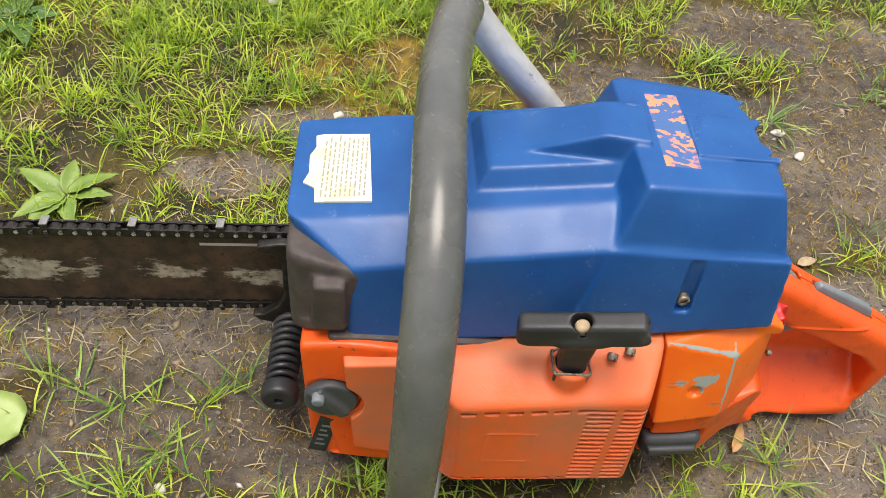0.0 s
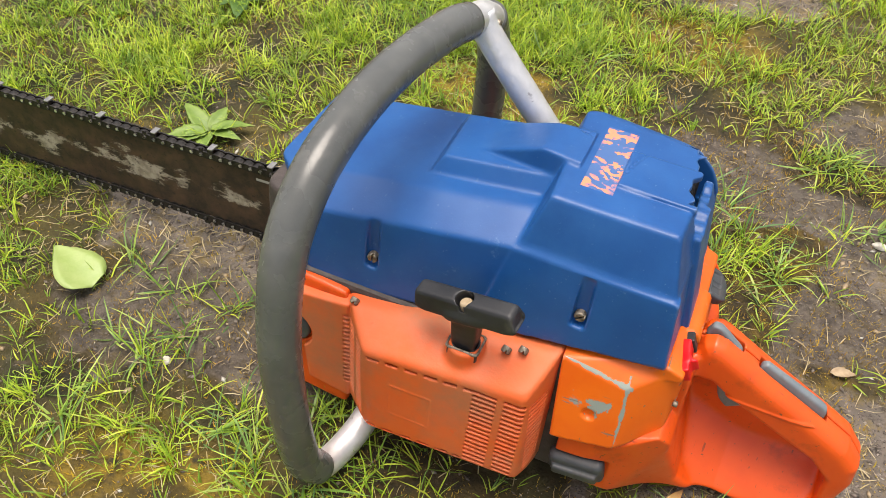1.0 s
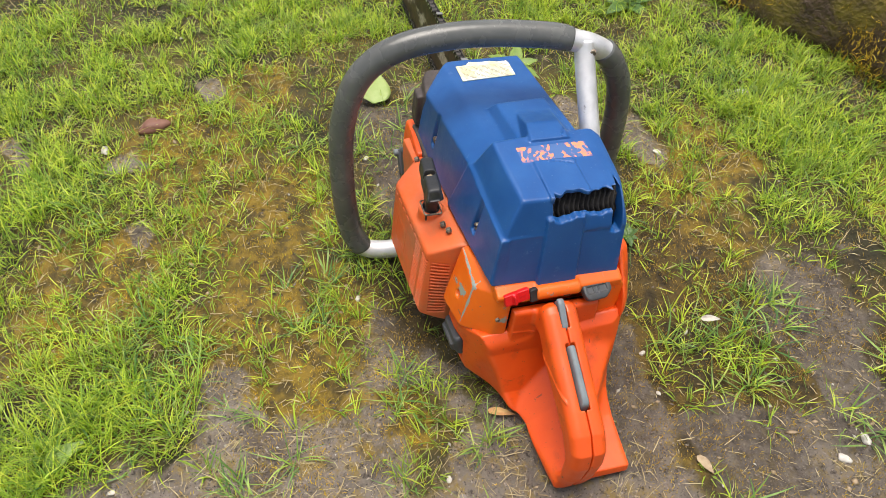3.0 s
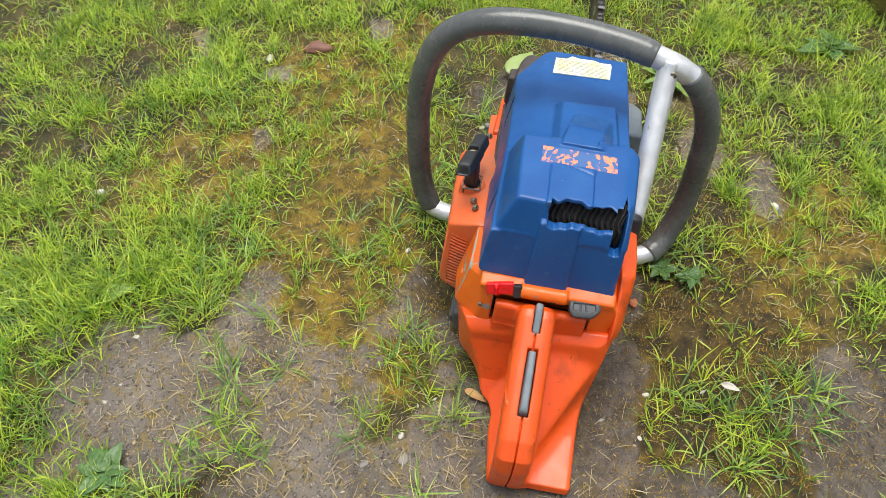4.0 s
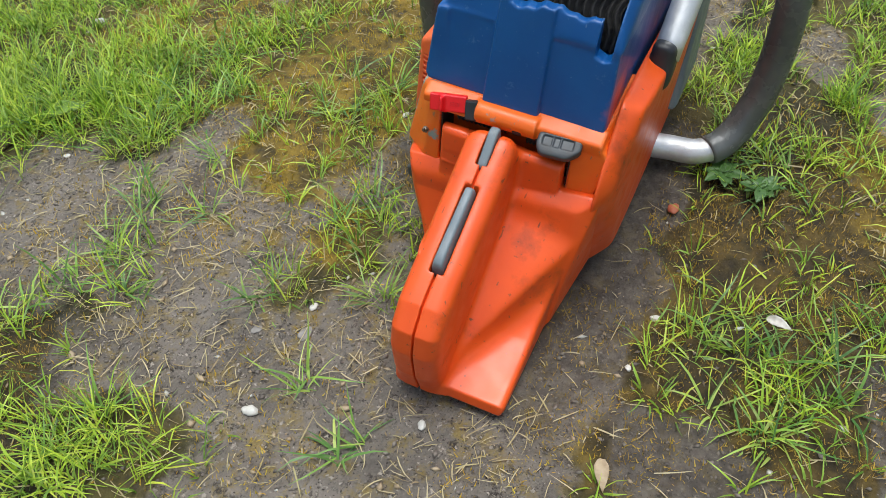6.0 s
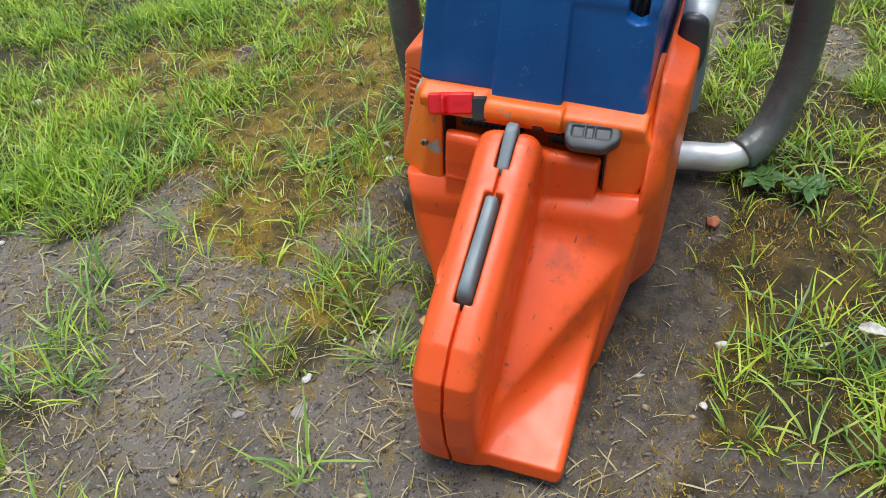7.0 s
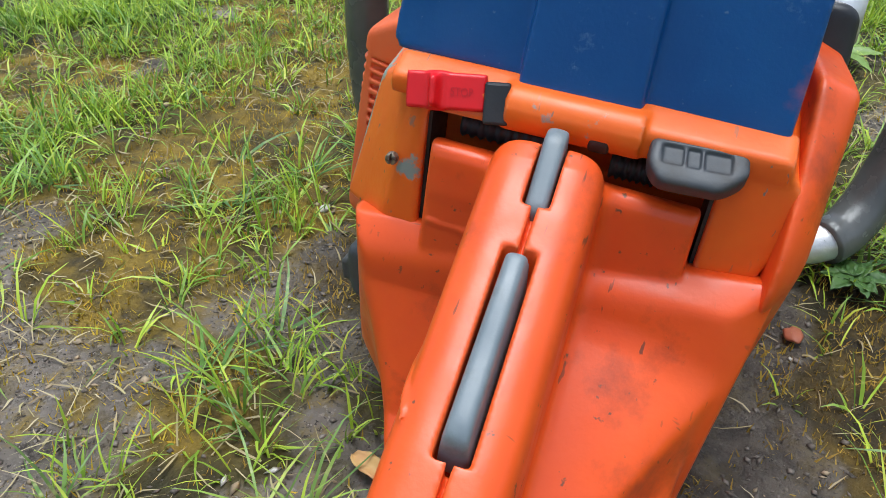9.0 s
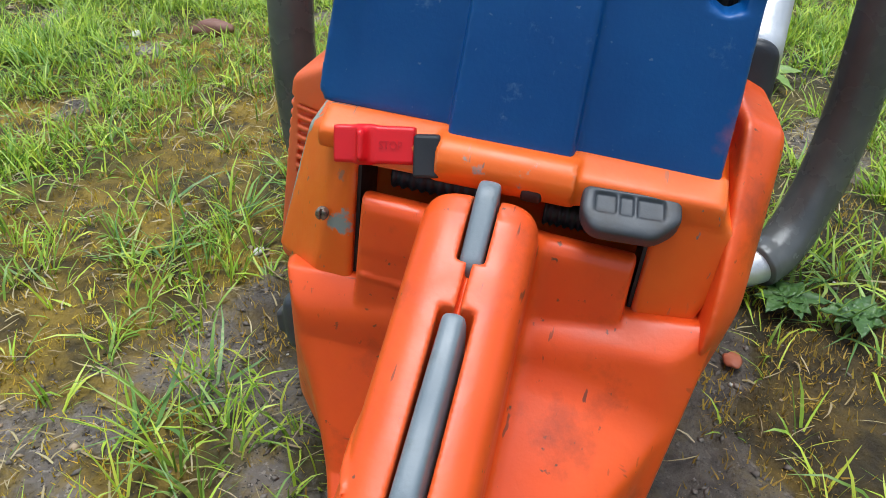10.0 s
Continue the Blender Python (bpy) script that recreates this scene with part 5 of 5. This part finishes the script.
# ---- loose things on the ground ----
def leaf_mesh(name, length, width, material, cup=.15, tip=1.0, nx=14, ny=6, wavy=.0):
    bm = bmesh.new()
    grid = []
    for i in range(nx + 1):
        t = i / nx
        w = width / 2 * (math.sin(math.pi * t ** (.75 * tip)) ** .8 + .02) * (1 + wavy * math.sin(t * 40)) * (1 - .4 * t ** 3)
        grid.append([bm.verts.new((length * (t - .5), w * (2 * j / ny - 1), cup * w * abs(2 * j / ny - 1) ** 1.5 + .06 * length * math.sin(t * 3.1) + .0006 * math.sin(i * 2.1 + j))) for j in range(ny + 1)])
    for a, b in zip(grid, grid[1:]):
        for j in range(ny):
            bm.faces.new((a[j], a[j + 1], b[j + 1], b[j]))
    r = bmesh.ops.extrude_face_region(bm, geom=bm.faces[:])
    for v in r["geom"]:
        if isinstance(v, bmesh.types.BMVert):
            v.co.z -= .0004
    return as_mesh(name, bm, material, True)


def lay(name, me, x, y, lift, turn, label, category, rx=0, ry=0, group=""):
    ob = new(name, me)
    ob.matrix_world = pose(x, y, float(rise(np.array([x]), np.array([y]))[0]) + lift, rx, ry, turn)
    return tagged(ob, label, category, group)


lay("fallen_leaf", leaf_mesh("fallen_leaf", .062, .046, LEAFM, .22, .75), -.392, -.094, .012, 160, "pale green heart-shaped leaf lying on grass", "leaf", 8, -8)
lay("withered_leaf", leaf_mesh("withered_leaf", .030, .009, YLEAF, .5), .180, -.085, .006, 65, "withered yellow and pink leaf on soil", "leaf", 12, 0)
lay("white_leaf", leaf_mesh("white_leaf", .022, .008, WHITE, .4), .135, .182, .018, 60, "silvery white leaf scrap on a grass tuft", "leaf", 20, -15)
lay("white_leaf", leaf_mesh("white_leaf_b", .024, .010, CHIP, .3), .292, .098, .003, 20, "pale tan dry leaf scrap on soil", "leaf", 5, 5)
lay("dry_leaf", leaf_mesh("dry_leaf", .022, .013, YLEAF, .4), .395, -.391, .012, 30, "pale brown dry leaf on grass", "leaf", 5, 15)
lay("grass_leaf", leaf_mesh("broad_leaf", .05, .022, WEED, .2), .104, -.534, .012, 110, "broad green leaf among grass", "leaf", 10, -10)


def pebble(name, sx, sy, sz, material, seed):
    bm = bmesh.new()
    bmesh.ops.create_icosphere(bm, subdivisions=3, radius=1)
    for v in bm.verts:
        v.co *= 1 + .35 * (noise.noise(v.co * 1.3 + Vector((seed, 0, 0)))) + .08 * noise.noise(v.co * 4)
        v.co = Vector((v.co.x * sx, v.co.y * sy, v.co.z * sz))
    return as_mesh(name, bm, material, True)


lay("red_stone", pebble("red_stone", .021, .012, .010, BROWNST, 2), -.405, -.42, .006, 100, "red-brown elongated stone in the grass", "stone")
for k, (x, y, s) in enumerate([(-.373, -.49, .008), (-.243, .435, .010), (-.064, -.637, .007), (.31, .274, .007), (.324, .239, .007), (.336, -.152, .006), (.234, -.158, .004), (-.158, .256, .006), (.145, .096, .004), (-.02, -.20, .004), (.20, .09, .003), (.155, -.49, .004), (-.257, -.139, .005), (.30, -.03, .004)]):
    lay("white_chip", pebble("white_chip", s, s * .7, s * .45, WHITE, 10 + k), x, y, s * .3, 57 * k, "small white chip lying on the ground", "chip", group="white chips on the ground")
for k, (x, y, s) in enumerate([(.26, -.15, .007), (.43, -.33, .012), (.27, -.19, .005)]):
    lay("flat_stone", pebble("flat_stone", s, s * .7, s * .25, STONE, 40 + k), x, y, s * .08, 77 * k, "flat grey stone pressed into the soil", "stone", group="flat stones in the soil")
lay("red_stone", pebble("brick_bit", .0065, .005, .0022, surface_mat("brick_red", (.42, .13, .06), (.36, .10, .05)), 71), .025, .080, .003, 0, "small brick-red crumb on soil", "stone")
lay("dark_burrow", pebble("dark_burrow", .022, .018, .006, surface_mat("dark_soil_lump", (.07, .04, .03), (.11, .07, .05), bump=.6), 33), .172, -.575, .0, 0, "dark reddish lump of soil", "soil lump")


def rosette(name, x, y, count, size, label, seed, width=.42, material=WEED):
    rnd = random.Random(seed)
    root = tagged(new(name), label, "weed")
    root.matrix_world = pose(x, y, float(rise(np.array([x]), np.array([y]))[0]) + .002)
    for k in range(count):
        length = size * rnd.uniform(.7, 1.1)
        me = leaf_mesh("leaf", length, length * width, material, .25, 1.0, wavy=.06)
        a = 360 * k / count + rnd.uniform(-18, 18)
        part("leaf", me, root, "", pose(0, 0, 0, 0, 0, a) @ pose(length * .52, 0, .008, rnd.uniform(-14, 14), rnd.uniform(-14, 6), 0))
    return root


rosette("weed_rosette", -.388, .122, 7, .050, "pale green broad-leaved weed rosette", 3, .42)
rosette("weed_rosette", .325, -.45, 9, .034, "flat dull green weed rosette on soil", 4, .55, CLOVER)
rosette("weed_rosette", -.60, -.68, 11, .045, "dull green thistle rosette in grass", 6)
rosette("clover_weed", -.025, .11, 8, .024, "dark green small-leaved weed", 8, .6, CLOVER)
rosette("clover_weed", -.015, .145, 7, .021, "dark green small-leaved weed", 9, .6, CLOVER)
rosette("weed_rosette", -.50, .36, 9, .05, "dark green weed beside the log", 12, .42, CLOVER)

# mossy log beyond the lawn
bm = bmesh.new()
rings = []
for i in range(90):
    t = i / 89
    cx, cy = -1.0 + 1.5 * t, .33 + .70 * t
    ring = []
    for k in range(36):
        a = 2 * math.pi * k / 36
        r = .14 * (1 + .16 * noise.noise(Vector((t * 9, math.cos(a) * 1.2, math.sin(a) * 1.2))) + .06 * noise.noise(Vector((t * 40, math.cos(a) * 5, math.sin(a) * 5))))
        ring.append(bm.verts.new((cx - .423 * r * math.cos(a), cy + .906 * r * math.cos(a), .045 + r * math.sin(a))))
    rings.append(ring)
for a, b in zip(rings, rings[1:]):
    for k in range(36):
        bm.faces.new((a[k], a[(k + 1) % 36], b[(k + 1) % 36], b[k]))
bm.faces.new(rings[0])
bm.faces.new(rings[-1][::-1])
log = new("mossy_log", as_mesh("mossy_log", bm, BARK, True))
log.location = (-.066, .055, 0)
tagged(log, "dark bark log overgrown with yellow-brown moss", "log")
k_ = 60000
t = R.rand(k_)
a = R.uniform(0, 6.283, k_)
lx, ly = -1.066 + 1.5 * t, .385 + .70 * t
rr = .14 * (1 + .1 * np.sin(t * 30 + a * 3))
keep = (cloud(t * 1.5, a * .15, 9, 77) > .40) & (np.sin(a) > -.3)
x, y, z = (lx - .423 * rr * np.cos(a))[keep], (ly + .906 * rr * np.cos(a))[keep], (.045 + rr * np.sin(a))[keep]
n = len(x)
strips("log_moss", x, y, R.uniform(.006, .018, n), R.uniform(.001, .0025, n), R.uniform(0, 1.4, n), R.uniform(0, 6.283, n), R.uniform(0, .8, n), MOSSM, "yellow-brown moss on the log", z=z, levels=2)
lay("grey_wood", pebble("grey_wood", .09, .05, .05, GREYWOOD, 90), .12, .865, .13, 20, "grey weathered piece of wood on the log", "wood")
bm = tube(bmesh.new(), glide([(.03, .62, .012), (.07, .65, .016), (.12, .70, .024), (.17, .73, .05)], 5), lambda t: .004 - .0015 * t, 8)
tagged(new("twig", as_mesh("twig", bm, CHIP, True)), "pale dry twig leaning against the log", "twig")
